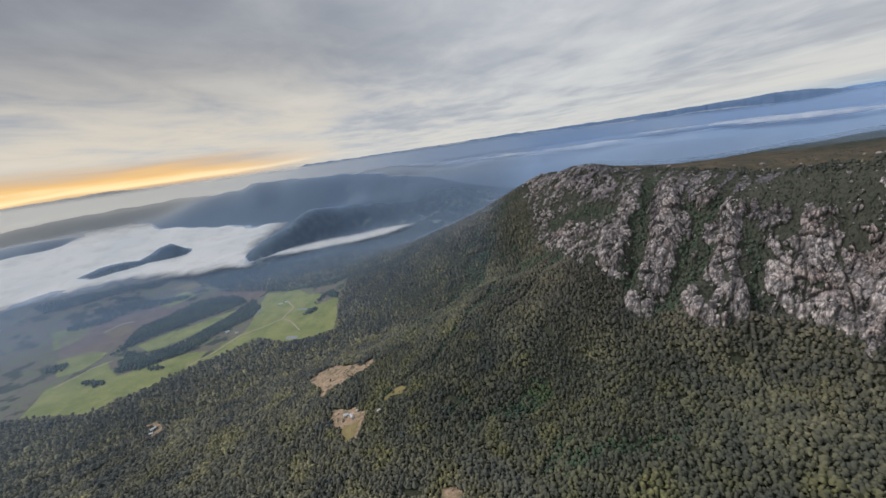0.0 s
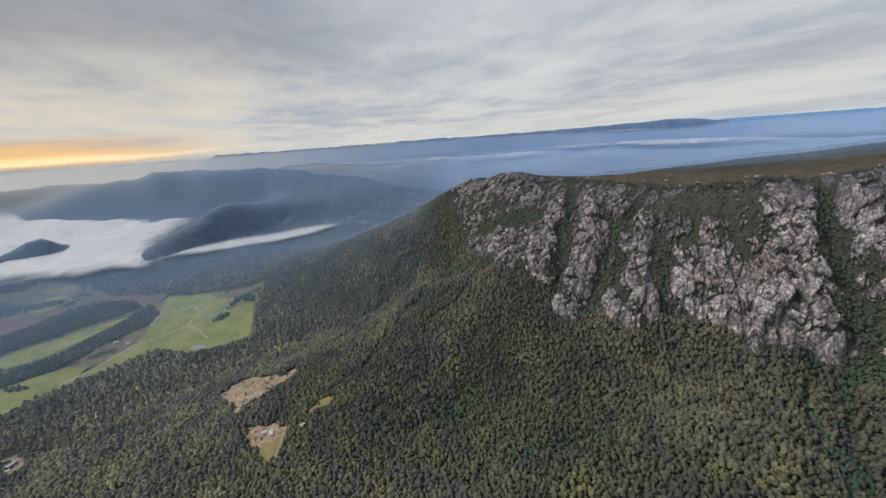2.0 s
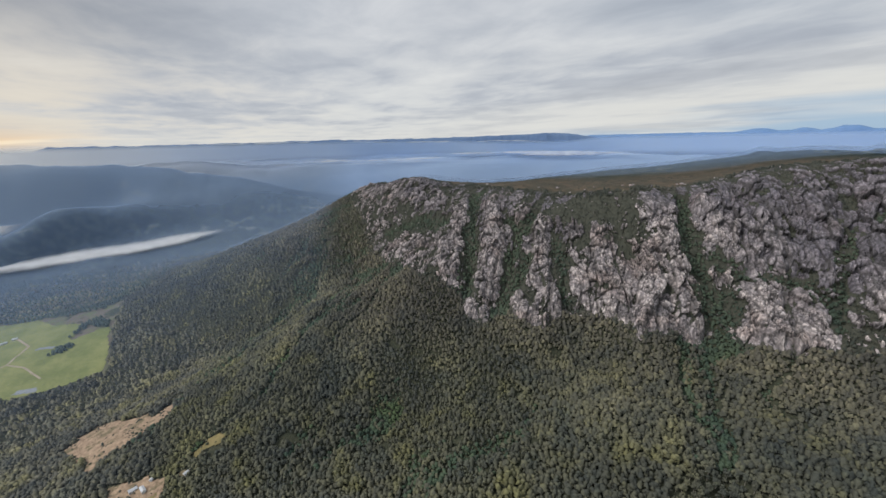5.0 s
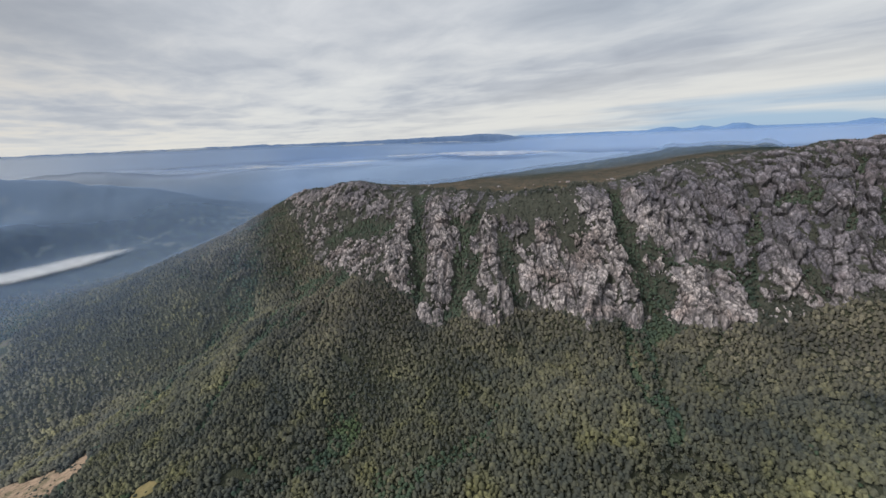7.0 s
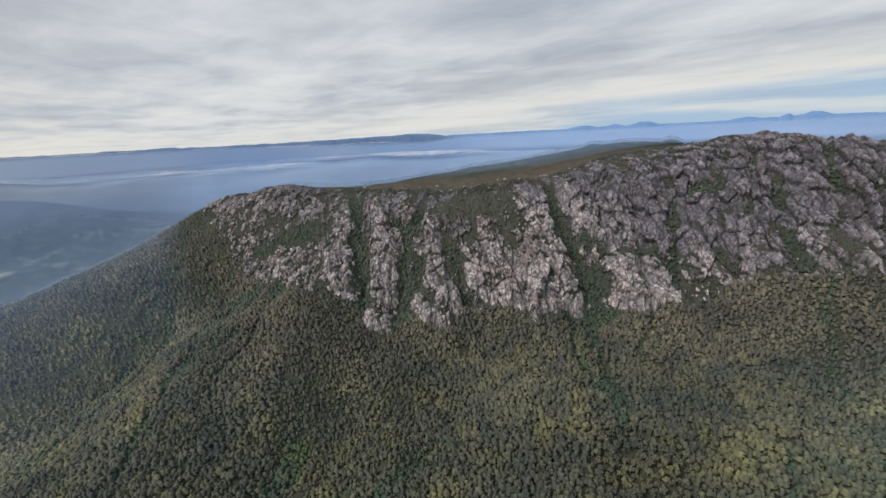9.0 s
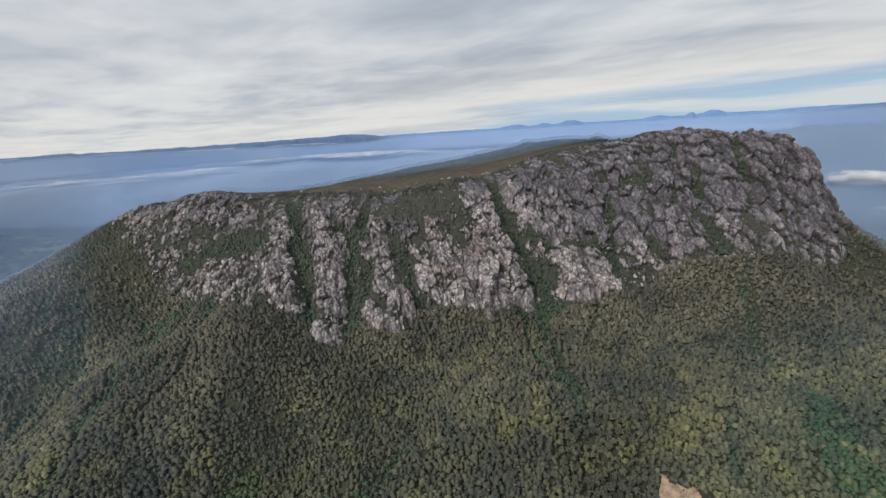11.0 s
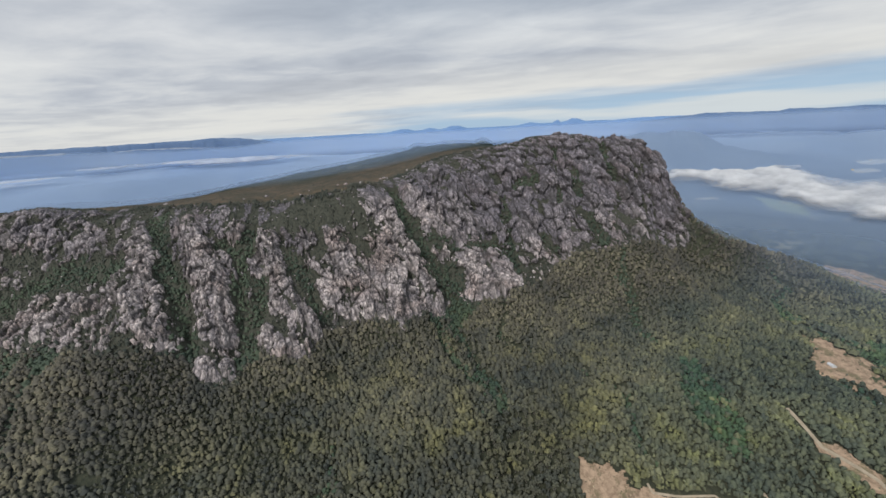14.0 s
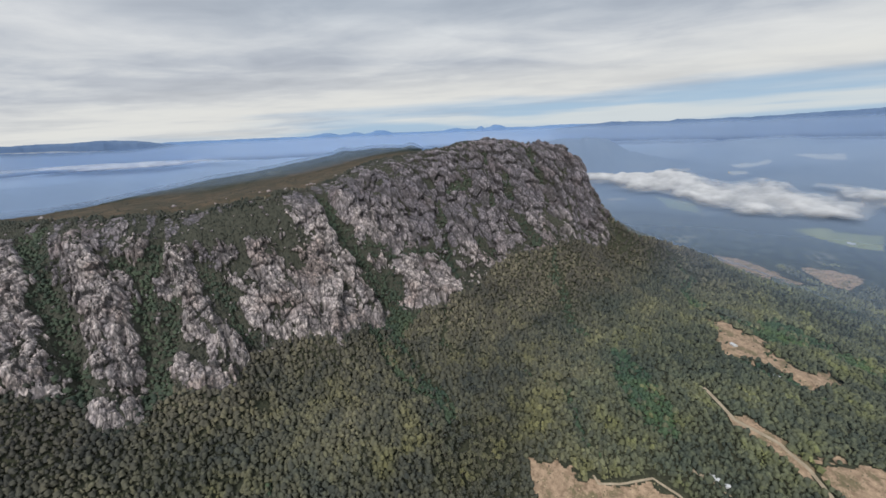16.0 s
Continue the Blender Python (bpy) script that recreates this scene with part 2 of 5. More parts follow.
def land(x, y):
    base = far_land(x, y)
    near = massif(x, y)
    w = smooth(np.hypot((x - 750) / 2250, (y - 900) / 2050), 1.12, 0.80)
    z = base * (1 - w) + near * w
    gap, bearing = np.hypot(x - EYE_X, y - EYE_Y), np.degrees(np.arctan2(x - EYE_X, y - EYE_Y))
    for (front, back), line in RIDGES:
        at, high = np.interp(bearing, [p[0] for p in line], [p[1] for p in line]), np.interp(bearing, [p[0] for p in line], [p[2] for p in line], 0, 0)
        q = (gap - at) / np.where(gap < at, front, back)
        z = z + high * np.exp(-np.abs(q) ** 2.4) * (1 + 0.12 * fbm(x / 190, y / 190, 67, 4)) * smooth(high, 0, 25)
    for az, r, h, across, along in HILLS:
        a = radians(az)
        cx, cy = EYE_X + r * math.sin(a), EYE_Y + r * math.cos(a)
        u = (x - cx) * math.cos(a) - (y - cy) * math.sin(a)
        v = (x - cx) * math.sin(a) + (y - cy) * math.cos(a)
        q = (u / across) ** 2 + (v / along) ** 2
        z = z + h * np.exp(-q ** 1.5) * (1 + 0.30 * fbm(x / 170, y / 170, 61, 5))
    z = z - 13 * creek(x, y) * w * smooth(z, 130, 230) * smooth(z, 480, 380)
    z = z - 15 * np.exp(-((x - 610) / 190) ** 2 - ((y - 1600) / 260) ** 2) * w
    rough = fbm(x / 190, y / 190, 11, 4) * 11 * w + fbm(x / 45, y / 45, 21, 3) * 2.0 * w
    return z + rough


def mesh_np(name, verts, faces, material=None, shade=True):
    """A mesh from arrays; faces all of one size."""
    verts, faces = np.asarray(verts, np.float32), np.asarray(faces, np.int32)
    me = bpy.data.meshes.new(name)
    n, k = faces.shape
    me.vertices.add(len(verts))
    me.vertices.foreach_set("co", verts.ravel())
    me.loops.add(n * k)
    me.loops.foreach_set("vertex_index", faces.ravel())
    me.polygons.add(n)
    me.polygons.foreach_set("loop_start", np.arange(0, n * k, k, dtype=np.int32))
    me.polygons.foreach_set("use_smooth", np.full(n, shade))
    me.update(calc_edges=True)
    if material:
        me.materials.append(material)
    return me


def grid_faces(nx, ny):
    i = np.arange(nx * ny).reshape(ny, nx)
    return np.stack([i[:-1, :-1], i[:-1, 1:], i[1:, 1:], i[1:, :-1]], -1).reshape(-1, 4)


def set_attr(me, name, values):
    a = me.attributes.new(name, "FLOAT", "POINT")
    a.data.foreach_set("value", np.asarray(values, np.float32))


# ---- materials ----
def new_material(name, rough=0.9, spec=0.2):
    m = bpy.data.materials.new(name)
    m.use_nodes = True
    t = m.node_tree
    b = t.nodes["Principled BSDF"]
    b.inputs["Roughness"].default_value = rough
    b.inputs["Specular IOR Level"].default_value = spec
    return m, t, b


def place_node(t):
    return t.nodes.new("ShaderNodeNewGeometry").outputs["Position"]


def bump(t, b, height, strength, distance):
    n = node(t, "ShaderNodeBump", Strength=strength, Distance=distance)
    link(t, height, n.inputs["Height"])
    link(t, n.outputs[0], b.inputs["Normal"])


def attr_node(t, name):
    n = t.nodes.new("ShaderNodeAttribute")
    n.attribute_name = name
    return n.outputs["Fac"]


def ground_material():
    m, t, b = new_material("ground_cover")
    p = place_node(t)
    wide, mid, fine = noise_node(t, p, 0.004, 4), noise_node(t, p, 0.022, 5, 0.6), noise_node(t, p, 0.16, 5, 0.65)
    floor_col = ramp_node(t, fine, [(0.3, (0.035, 0.040, 0.028)), (0.55, (0.062, 0.066, 0.042)), (0.75, (0.10, 0.095, 0.060))])
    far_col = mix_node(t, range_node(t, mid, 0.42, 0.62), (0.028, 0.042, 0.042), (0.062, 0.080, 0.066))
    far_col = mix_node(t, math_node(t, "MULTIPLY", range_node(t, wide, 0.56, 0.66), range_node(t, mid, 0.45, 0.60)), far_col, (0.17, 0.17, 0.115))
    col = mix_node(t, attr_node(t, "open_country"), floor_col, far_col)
    farm = mix_node(t, range_node(t, mid, 0.44, 0.60), (0.17, 0.145, 0.115), (0.15, 0.17, 0.09))
    farm = mix_node(t, range_node(t, noise_node(t, p, 0.009, 4, 0.7), 0.54, 0.60), farm, (0.05, 0.062, 0.045))
    col = mix_node(t, attr_node(t, "farm"), col, farm)
    heath = mix_node(t, range_node(t, mid, 0.40, 0.62), (0.072, 0.064, 0.044), (0.125, 0.092, 0.062))
    heath = mix_node(t, range_node(t, fine, 0.50, 0.72), heath, (0.052, 0.052, 0.034))
    col = mix_node(t, attr_node(t, "heath"), col, heath)
    link(t, col, b.inputs["Base Color"])
    bump(t, b, fine, 0.9, 3.0)
    return m


def rock_material():
    m, t, b = new_material("conglomerate_rock", 0.88, 0.25)
    p = place_node(t)
    squash = t.nodes.new("ShaderNodeMapping")
    squash.inputs["Scale"].default_value = (1.0, 1.0, 0.85)
    link(t, p, squash.inputs[0])
    wave = t.nodes.new("ShaderNodeTexNoise")
    wave.inputs["Scale"].default_value = 0.11
    link(t, squash.outputs[0], wave.inputs["Vector"])
    push = t.nodes.new("ShaderNodeVectorMath")
    push.operation, push.inputs[3].default_value = "SCALE", 7.0
    link(t, wave.outputs["Color"], push.inputs[0])
    add = t.nodes.new("ShaderNodeVectorMath")
    link(t, squash.outputs[0], add.inputs[0])
    link(t, push.outputs[0], add.inputs[1])
    warped = add.outputs[0]
    upright = t.nodes.new("ShaderNodeMapping")
    upright.inputs["Scale"].default_value = (1.0, 1.0, 0.22)
    link(t, squash.outputs[0], upright.inputs[0])
    wide, streak, fine = noise_node(t, p, 0.012, 4), noise_node(t, upright.outputs[0], 0.09, 3, 0.5), noise_node(t, p, 0.45, 5, 0.65)
    col = ramp_node(t, streak, [(0.30, (0.46, 0.412, 0.406)), (0.5, (0.58, 0.522, 0.508)), (0.70, (0.69, 0.632, 0.604))])
    col = mix_node(t, range_node(t, wide, 0.50, 0.66), col, mix_node(t, 0.40, col, (0.36, 0.25, 0.20)))
    # Rock darker and bluer towards rim and east end, paler on the buttresses.
    col = mix_node(t, range_node(t, attr_node(t, "dark_rock"), 0.2, 0.85), col, mix_node(t, 1.0, col, (0.44, 0.452, 0.52), "MULTIPLY"))
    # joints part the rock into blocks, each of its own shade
    whole = math_node(t, "MULTIPLY", range_node(t, noise_node(t, p, 0.028, 3, 0.5), 0.40, 0.58), math_node(t, "MULTIPLY_ADD", attr_node(t, "massive"), -0.6, 1.0))
    swell = []
    for size, depth, thin in ((0.10, 0.8, 0.075), (0.23, 0.55, 0.085)):
        tall = t.nodes.new("ShaderNodeMapping")
        tall.inputs["Scale"].default_value = (1.0, 1.0, 0.62)
        tall.inputs["Rotation"].default_value = (0.12, -0.16, 0.3)
        link(t, warped, tall.inputs[0])
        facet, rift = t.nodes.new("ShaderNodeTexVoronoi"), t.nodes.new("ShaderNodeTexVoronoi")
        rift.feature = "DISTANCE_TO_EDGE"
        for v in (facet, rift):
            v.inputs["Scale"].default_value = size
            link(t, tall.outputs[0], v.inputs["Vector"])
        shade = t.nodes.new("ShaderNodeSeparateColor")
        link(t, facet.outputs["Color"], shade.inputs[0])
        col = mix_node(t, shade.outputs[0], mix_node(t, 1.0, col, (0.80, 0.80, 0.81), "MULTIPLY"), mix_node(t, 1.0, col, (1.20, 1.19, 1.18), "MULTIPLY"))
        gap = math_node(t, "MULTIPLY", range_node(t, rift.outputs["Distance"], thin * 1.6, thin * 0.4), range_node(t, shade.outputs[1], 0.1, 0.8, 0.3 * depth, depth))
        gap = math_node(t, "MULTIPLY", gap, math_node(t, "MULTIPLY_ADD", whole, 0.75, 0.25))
        # Shade inside the cracks, put into the colour as near black.
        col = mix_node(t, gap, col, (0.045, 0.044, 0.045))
        swell.append(math_node(t, "MULTIPLY", range_node(t, rift.outputs["Distance"], 0.0, 0.30), 0.17 / size))
    block = attr_node(t, "block")
    col = mix_node(t, range_node(t, block, 0.32, 0.68), mix_node(t, 1.0, col, (0.78, 0.775, 0.80), "MULTIPLY"), mix_node(t, 1.0, col, (1.20, 1.17, 1.15), "MULTIPLY"))
    # Recessed joints and clefts: their shade is painted dark by this mask.
    col = mix_node(t, math_node(t, "MULTIPLY", attr_node(t, "seam_shade"), 0.85), col, (0.075, 0.072, 0.07))
    stain = math_node(t, "MULTIPLY", range_node(t, fine, 0.56, 0.74), 0.35)
    col = mix_node(t, stain, col, (0.085, 0.082, 0.078))
    scrub = mix_node(t, range_node(t, fine, 0.40, 0.66), (0.050, 0.056, 0.043), (0.098, 0.094, 0.070))
    edge = math_node(t, "ADD", attr_node(t, "scrub"), math_node(t, "MULTIPLY", math_node(t, "SUBTRACT", fine, 0.5), 0.9))
    grown = range_node(t, edge, 0.42, 0.58)
    col = mix_node(t, grown, col, scrub)
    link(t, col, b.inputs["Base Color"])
    high = math_node(t, "ADD", math_node(t, "ADD", swell[0], swell[1]), math_node(t, "MULTIPLY", fine, 0.8))
    bump(t, b, math_node(t, "MULTIPLY", math_node(t, "MULTIPLY", high, math_node(t, "MULTIPLY_ADD", whole, 0.65, 0.35)), math_node(t, "SUBTRACT", 1.0, grown)), 0.8, 1.5)
    return m


def leaf_material(name, tones, rough=0.75):
    """Foliage: the tone varies from crown to crown and within a crown."""
    m, t, b = new_material(name, rough, 0.25)
    geo = t.nodes.new("ShaderNodeNewGeometry")
    p = geo.outputs["Position"]
    one = geo.outputs["Random Per Island"]
    patch, fine = noise_node(t, p, 0.0065, 4, 0.55), noise_node(t, p, 0.6, 5, 0.78)
    pick = math_node(t, "ADD", math_node(t, "MULTIPLY", math_node(t, "POWER", one, 1.2), 0.44), math_node(t, "MULTIPLY", range_node(t, patch, 0.32, 0.68), 0.44))
    col = ramp_node(t, pick, tones)
    hue = noise_node(t, p, 0.013, 3, 0.6)
    plain = mix_node(t, 1.0, col, (1.12, 1.09, 1.18), "MULTIPLY")
    col = mix_node(t, range_node(t, hue, 0.36, 0.50), mix_node(t, 1.0, col, (0.84, 0.90, 0.98), "MULTIPLY"), mix_node(t, range_node(t, hue, 0.50, 0.66), col, mix_node(t, 1.0, col, (1.16, 1.14, 0.88), "MULTIPLY")))
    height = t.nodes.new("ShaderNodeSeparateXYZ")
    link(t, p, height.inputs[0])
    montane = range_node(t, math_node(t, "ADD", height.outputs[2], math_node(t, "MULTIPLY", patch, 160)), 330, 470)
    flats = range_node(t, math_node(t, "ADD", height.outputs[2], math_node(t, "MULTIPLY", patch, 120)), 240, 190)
    # Low flats' foliage lightened: brighter light and haze there, put into the colour.
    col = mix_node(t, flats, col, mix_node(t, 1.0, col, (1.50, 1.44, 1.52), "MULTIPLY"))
    # foliage greener and lighter on the southern spur
    col = mix_node(t, range_node(t, math_node(t, "ADD", height.outputs[1], math_node(t, "MULTIPLY", patch, 200)), 380, 20), mix_node(t, 1.0, col, (1.02, 0.99, 1.02), "MULTIPLY"), mix_node(t, 1.0, col, (1.10, 1.18, 1.12), "MULTIPLY"))
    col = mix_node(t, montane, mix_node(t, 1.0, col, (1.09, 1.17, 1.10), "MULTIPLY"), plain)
    col = mix_node(t, range_node(t, fine, 0.38, 0.62), mix_node(t, 1.0, col, (0.86, 0.87, 0.88), "MULTIPLY"), mix_node(t, 1.0, col, (1.12, 1.11, 1.10), "MULTIPLY"))
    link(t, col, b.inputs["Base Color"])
    bump(t, b, fine, 0.35, 0.8)
    return m


def plain_material(name, a, c, scale=0.05, rough=0.9, bumps=0.3):
    m, t, b = new_material(name, rough)
    p = place_node(t)
    n, f = noise_node(t, p, scale, 5, 0.6), noise_node(t, p, scale * 9, 4, 0.6)
    mixd = math_node(t, "ADD", math_node(t, "MULTIPLY", n, 0.65), math_node(t, "MULTIPLY", f, 0.35))
    link(t, mix_node(t, range_node(t, mixd, 0.36, 0.64), a, c), b.inputs["Base Color"])
    bump(t, b, f, bumps, 0.5)
    return m


def regrown(m):
    """Weeds and low grass in patches over bare earth."""
    t = m.node_tree
    b = t.nodes["Principled BSDF"]
    p = place_node(t)
    patchy = math_node(t, "ADD", math_node(t, "MULTIPLY", noise_node(t, p, 0.035, 4, 0.6), 0.7), math_node(t, "MULTIPLY", noise_node(t, p, 0.4, 4, 0.6), 0.3))
    old = b.inputs["Base Color"].links[0].from_socket
    link(t, mix_node(t, math_node(t, "MULTIPLY", range_node(t, patchy, 0.50, 0.60), 0.75), old, (0.135, 0.125, 0.066)), b.inputs["Base Color"])


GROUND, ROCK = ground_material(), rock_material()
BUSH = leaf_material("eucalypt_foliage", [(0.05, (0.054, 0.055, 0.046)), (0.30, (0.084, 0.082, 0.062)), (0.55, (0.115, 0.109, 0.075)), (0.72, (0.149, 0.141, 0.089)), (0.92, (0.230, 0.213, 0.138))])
FERN = leaf_material("gully_foliage", [(0.1, (0.044, 0.064, 0.044)), (0.9, (0.088, 0.116, 0.068))])
PINE = leaf_material("plantation_foliage", [(0.1, (0.030, 0.045, 0.038)), (0.9, (0.055, 0.075, 0.055))])
SCRUB = leaf_material("mountain_scrub", [(0.1, (0.040, 0.050, 0.038)), (0.6, (0.068, 0.073, 0.053)), (0.95, (0.120, 0.110, 0.084))])
GRASS = plain_material("pasture_grass", (0.175, 0.205, 0.070), (0.285, 0.295, 0.110), 0.012)
DRY = plain_material("dry_cleared_ground", (0.24, 0.168, 0.112), (0.50, 0.36, 0.245), 0.11)
regrown(DRY)
TAN = plain_material("dry_grass", (0.20, 0.17, 0.075), (0.30, 0.24, 0.11), 0.03)
STUBBLE = plain_material("pale_stubble", (0.46, 0.38, 0.22), (0.60, 0.50, 0.32), 0.01)
SOIL = plain_material("ploughed_soil", (0.15, 0.115, 0.095), (0.22, 0.17, 0.14), 0.02)
TRACK = plain_material("gravel_track", (0.34, 0.28, 0.20), (0.48, 0.40, 0.29), 0.08)
# Haze over the far ranges is put into these three base colours.
FAR_RANGE = plain_material("haze_blue_range", (0.12, 0.19, 0.32), (0.15, 0.225, 0.36), 0.004)
PALE_RANGE = plain_material("haze_pale_blue_range", (0.16, 0.28, 0.49), (0.19, 0.31, 0.52), 0.004)
DAWN_RANGE = plain_material("dawn_haze_hills", (0.40, 0.39, 0.39), (0.46, 0.44, 0.42), 0.004)
PONDWATER, _pt, _pb = new_material("pond_water", 0.08, 0.6)
_pb.inputs["Base Color"].default_value = (0.30, 0.32, 0.34, 1)


def veil_material(name, colour_a, colour_b, attr, scale, soft, warm=(0.72, 0.70, 0.66), through_light=0.15):
    """Mist: droplets that scatter light, thin at the edges, and let the rest through."""
    m = bpy.data.materials.new(name)
    m.use_nodes = True
    t = m.node_tree
    t.nodes.clear()
    out = node(t, "ShaderNodeOutputMaterial")
    p = place_node(t)
    n = noise_node(t, p, scale, 5, 0.6)
    col = mix_node(t, range_node(t, noise_node(t, p, scale * 0.3, 3), 0.35, 0.65), colour_a, colour_b)
    # Sunrise warmth is put into the veil's colour through this mask.
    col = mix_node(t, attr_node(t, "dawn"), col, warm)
    dif, tra, clear = node(t, "ShaderNodeBsdfDiffuse"), node(t, "ShaderNodeBsdfTranslucent"), node(t, "ShaderNodeBsdfTransparent")
    link(t, col, dif.inputs[0])
    link(t, col, tra.inputs[0])
    body = node(t, "ShaderNodeMixShader", Fac=through_light)
    link(t, dif.outputs[0], body.inputs[1])
    link(t, tra.outputs[0], body.inputs[2])
    cover = attr_node(t, attr)
    alpha = math_node(t, "ADD", cover, math_node(t, "MULTIPLY", math_node(t, "SUBTRACT", n, 0.5), soft), clamp=True)
    alpha = math_node(t, "MULTIPLY", alpha, range_node(t, cover, 0.0, 0.12))
    mixed = node(t, "ShaderNodeMixShader")
    link(t, alpha, mixed.inputs[0])
    link(t, clear.outputs[0], mixed.inputs[1])
    link(t, body.outputs[0], mixed.inputs[2])
    link(t, mixed.outputs[0], out.inputs[0])
    return m


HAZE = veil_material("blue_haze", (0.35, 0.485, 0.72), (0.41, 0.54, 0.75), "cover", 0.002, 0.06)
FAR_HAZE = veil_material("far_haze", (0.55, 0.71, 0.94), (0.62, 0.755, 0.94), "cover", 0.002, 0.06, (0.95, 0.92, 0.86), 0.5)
MIST = veil_material("white_mist", (0.72, 0.74, 0.76), (0.80, 0.805, 0.81), "cover", 0.010, 0.6)
CLOUD = veil_material("low_cloud", (0.66, 0.67, 0.68), (0.76, 0.76, 0.755), "cover", 0.009, 0.7)


# ---- the rock face: between the foot of the cliffs and the rim ----
def line_gap(x, y, line):
    best = np.full(x.shape, 1e9)
    for (ax, ay), (bx, by) in zip(line[:-1], line[1:]):
        dx, dy = bx - ax, by - ay
        s = np.clip(((x - ax) * dx + (y - ay) * dy) / (dx * dx + dy * dy), 0, 1)
        best = np.minimum(best, np.hypot(x - ax - s * dx, y - ay - s * dy))
    return best


def inside(x, y, loop):
    hit = np.zeros(x.shape, bool)
    for (ax, ay), (bx, by) in zip(loop, loop[1:] + loop[:1]):
        cross = (ay > y) != (by > y)
        hit ^= cross & (x < (bx - ax) * (y - ay) / (by - ay + 1e-12) + ax)
    return hit


# the foot of the rock, with the tongues of the buttresses that run down into the forest
FOOT_LINE = [(420, 2250), (380, 1980), (340, 1663), (332, 1578), (324, 1470), (323, 1347), (338, 1249), (335, 1110), (350, 1027), (380, 998), (412, 970), (406, 936), (388, 884),
             (430, 846), (470, 858), (476, 812), (500, 762), (555, 752), (601, 752), (645, 728), (676, 682), (695, 612), (808, 556), (872, 548), (866, 485), (885, 430), (939, 369),
             (1051, 285), (1074, 246), (1084, 192), (1101, 126), (1213, -5), (1303, -80), (1350, -110)]
CREST_LINE = [(560, 2330), (640, 1900), (690, 1700), (790, 1600), (750, 1420), (755, 1200), (830, 1085), (900, 850), (1105, 850), (1200, 800), (1370, 760), (1560, 600), (1640, 380), (1640, 140), (1580, 30), (1470, -60)]
FACE = FOOT_LINE + CREST_LINE[::-1]
PLATEAU = CREST_LINE + [(1850, -60), (2900, -400), (3000, 1900), (1000, 2600)]
# bare buttresses, crest to foot: half-width, height, line
RIBS_WEST = [(42, 1, [(470, 2230), (480, 2000), (500, 1800), (515, 1620), (600, 1540)]), (48, 1, [(610, 1540), (560, 1450), (545, 1430)]), (30, 10, [(640, 1385), (593, 1270)]), (50, 1, [(520, 2230), (540, 2000), (560, 1800), (600, 1640), (680, 1570), (690, 1480)]),
             (28, 14, [(595, 1263), (446, 1205), (368, 1280)]), (46, 24, [(560, 1230), (530, 1202), (447, 1123), (390, 1050)]), (30, 20, [(470, 1093), (426, 1000)]),
             (33, 26, [(660, 1200), (595, 1071), (526, 992), (470, 950), (428, 888)]), (15, 14, [(574, 989), (501, 921)]), (27, 12, [(733, 1124), (693, 1055)])]
RIBS_MIDDLE = [(25, 22, [(705, 980), (637, 909), (596, 836), (582, 771)]), (19, 8, [(520, 842), (498, 795)]), (34, 18, [(470, 948), (424, 886)]), (21, 10, [(760, 910), (725, 877)]), (27, 10, [(789, 832), (736, 777), (690, 765)]),
               (19, 8, [(690, 765), (640, 786)]), (44, 22, [(855, 781), (815, 685), (742, 635)]), (38, 30, [(880, 720), (864, 692), (848, 625), (815, 572)]), (30, 12, [(747, 717), (690, 650)]),
               (26, 6, [(950, 800), (880, 800)])]
RIBS_EAST = [(42, 20, [(1080, 730), (1046, 702), (975, 637)]), (46, 20, [(1150, 640), (1130, 621), (1017, 531)]), (36, 16, [(1190, 545), (1167, 523), (1086, 466)]), (37, 20, [(950, 519), (895, 452)]),
             (26, 10, [(1010, 463), (969, 390)]), (28, 10, [(1081, 367), (1069, 302)]), (44, 14, [(1300, 460), (1278, 442), (1121, 375)]), (46, 16, [(1320, 335), (1130, 254), (1092, 206)]),
             (50, 16, [(1400, 222), (1105, 135)]), (50, 18, [(1410, 130), (1150, 50)]), (55, 20, [(1430, 40), (1300, -60)])]
RIBS = RIBS_WEST + RIBS_MIDDLE + RIBS_EAST
# gullies full of scrub: half-width, depth, line
GULLIES_WEST = [(25, 14, [(700, 1345), (687, 1330), (560, 1165), (490, 1046), (423, 958)]), (24, 15, [(653, 1079), (651, 1008), (566, 949), (470, 843)]), (20, 14, [(713, 1037), (649, 999)]),
                (19, 12, [(690, 908), (654, 828), (619, 781)]), (19, 12, [(607, 932), (550, 897)]), (42, 10, [(514, 1281), (482, 1458), (408, 1484)]), (46, 4, [(766, 981), (823, 862), (838, 765)])]
GULLIES_EAST = [(17, 24, [(1020, 780), (989, 752), (935, 685)]), (37, 18, [(935, 685), (918, 640), (890, 602), (892, 550)]), (19, 14, [(948, 628), (993, 524)]), (17, 12, [(979, 553), (1031, 469), (1043, 407)]),
                (15, 16, [(1169, 461), (1092, 434), (1004, 390)]), (20, 14, [(1214, 429), (1266, 378)]), (20, 18, [(1294, 250), (1248, 238)]), (14, 12, [(1109, 327), (1087, 292)]),
                (15, 14, [(1176, 215), (1109, 167)]), (9, 14, [(1420, 180), (1240, 110)]), (9, 14, [(1400, 90), (1230, 10)]), (10, 16, [(1390, 330), (1200, 290)])]
GULLIES = GULLIES_WEST + GULLIES_EAST


def strokes(x, y, rows):
    out = np.zeros(x.shape)
    wob = fbm(x / 38, y / 38, 77, 4)
    for w, h, line in rows:
        g = line_gap(x, y, line) + wob * w * 0.9
        out = np.maximum(out, h * smooth(g, w * 1.35, w * 0.35))
    return out


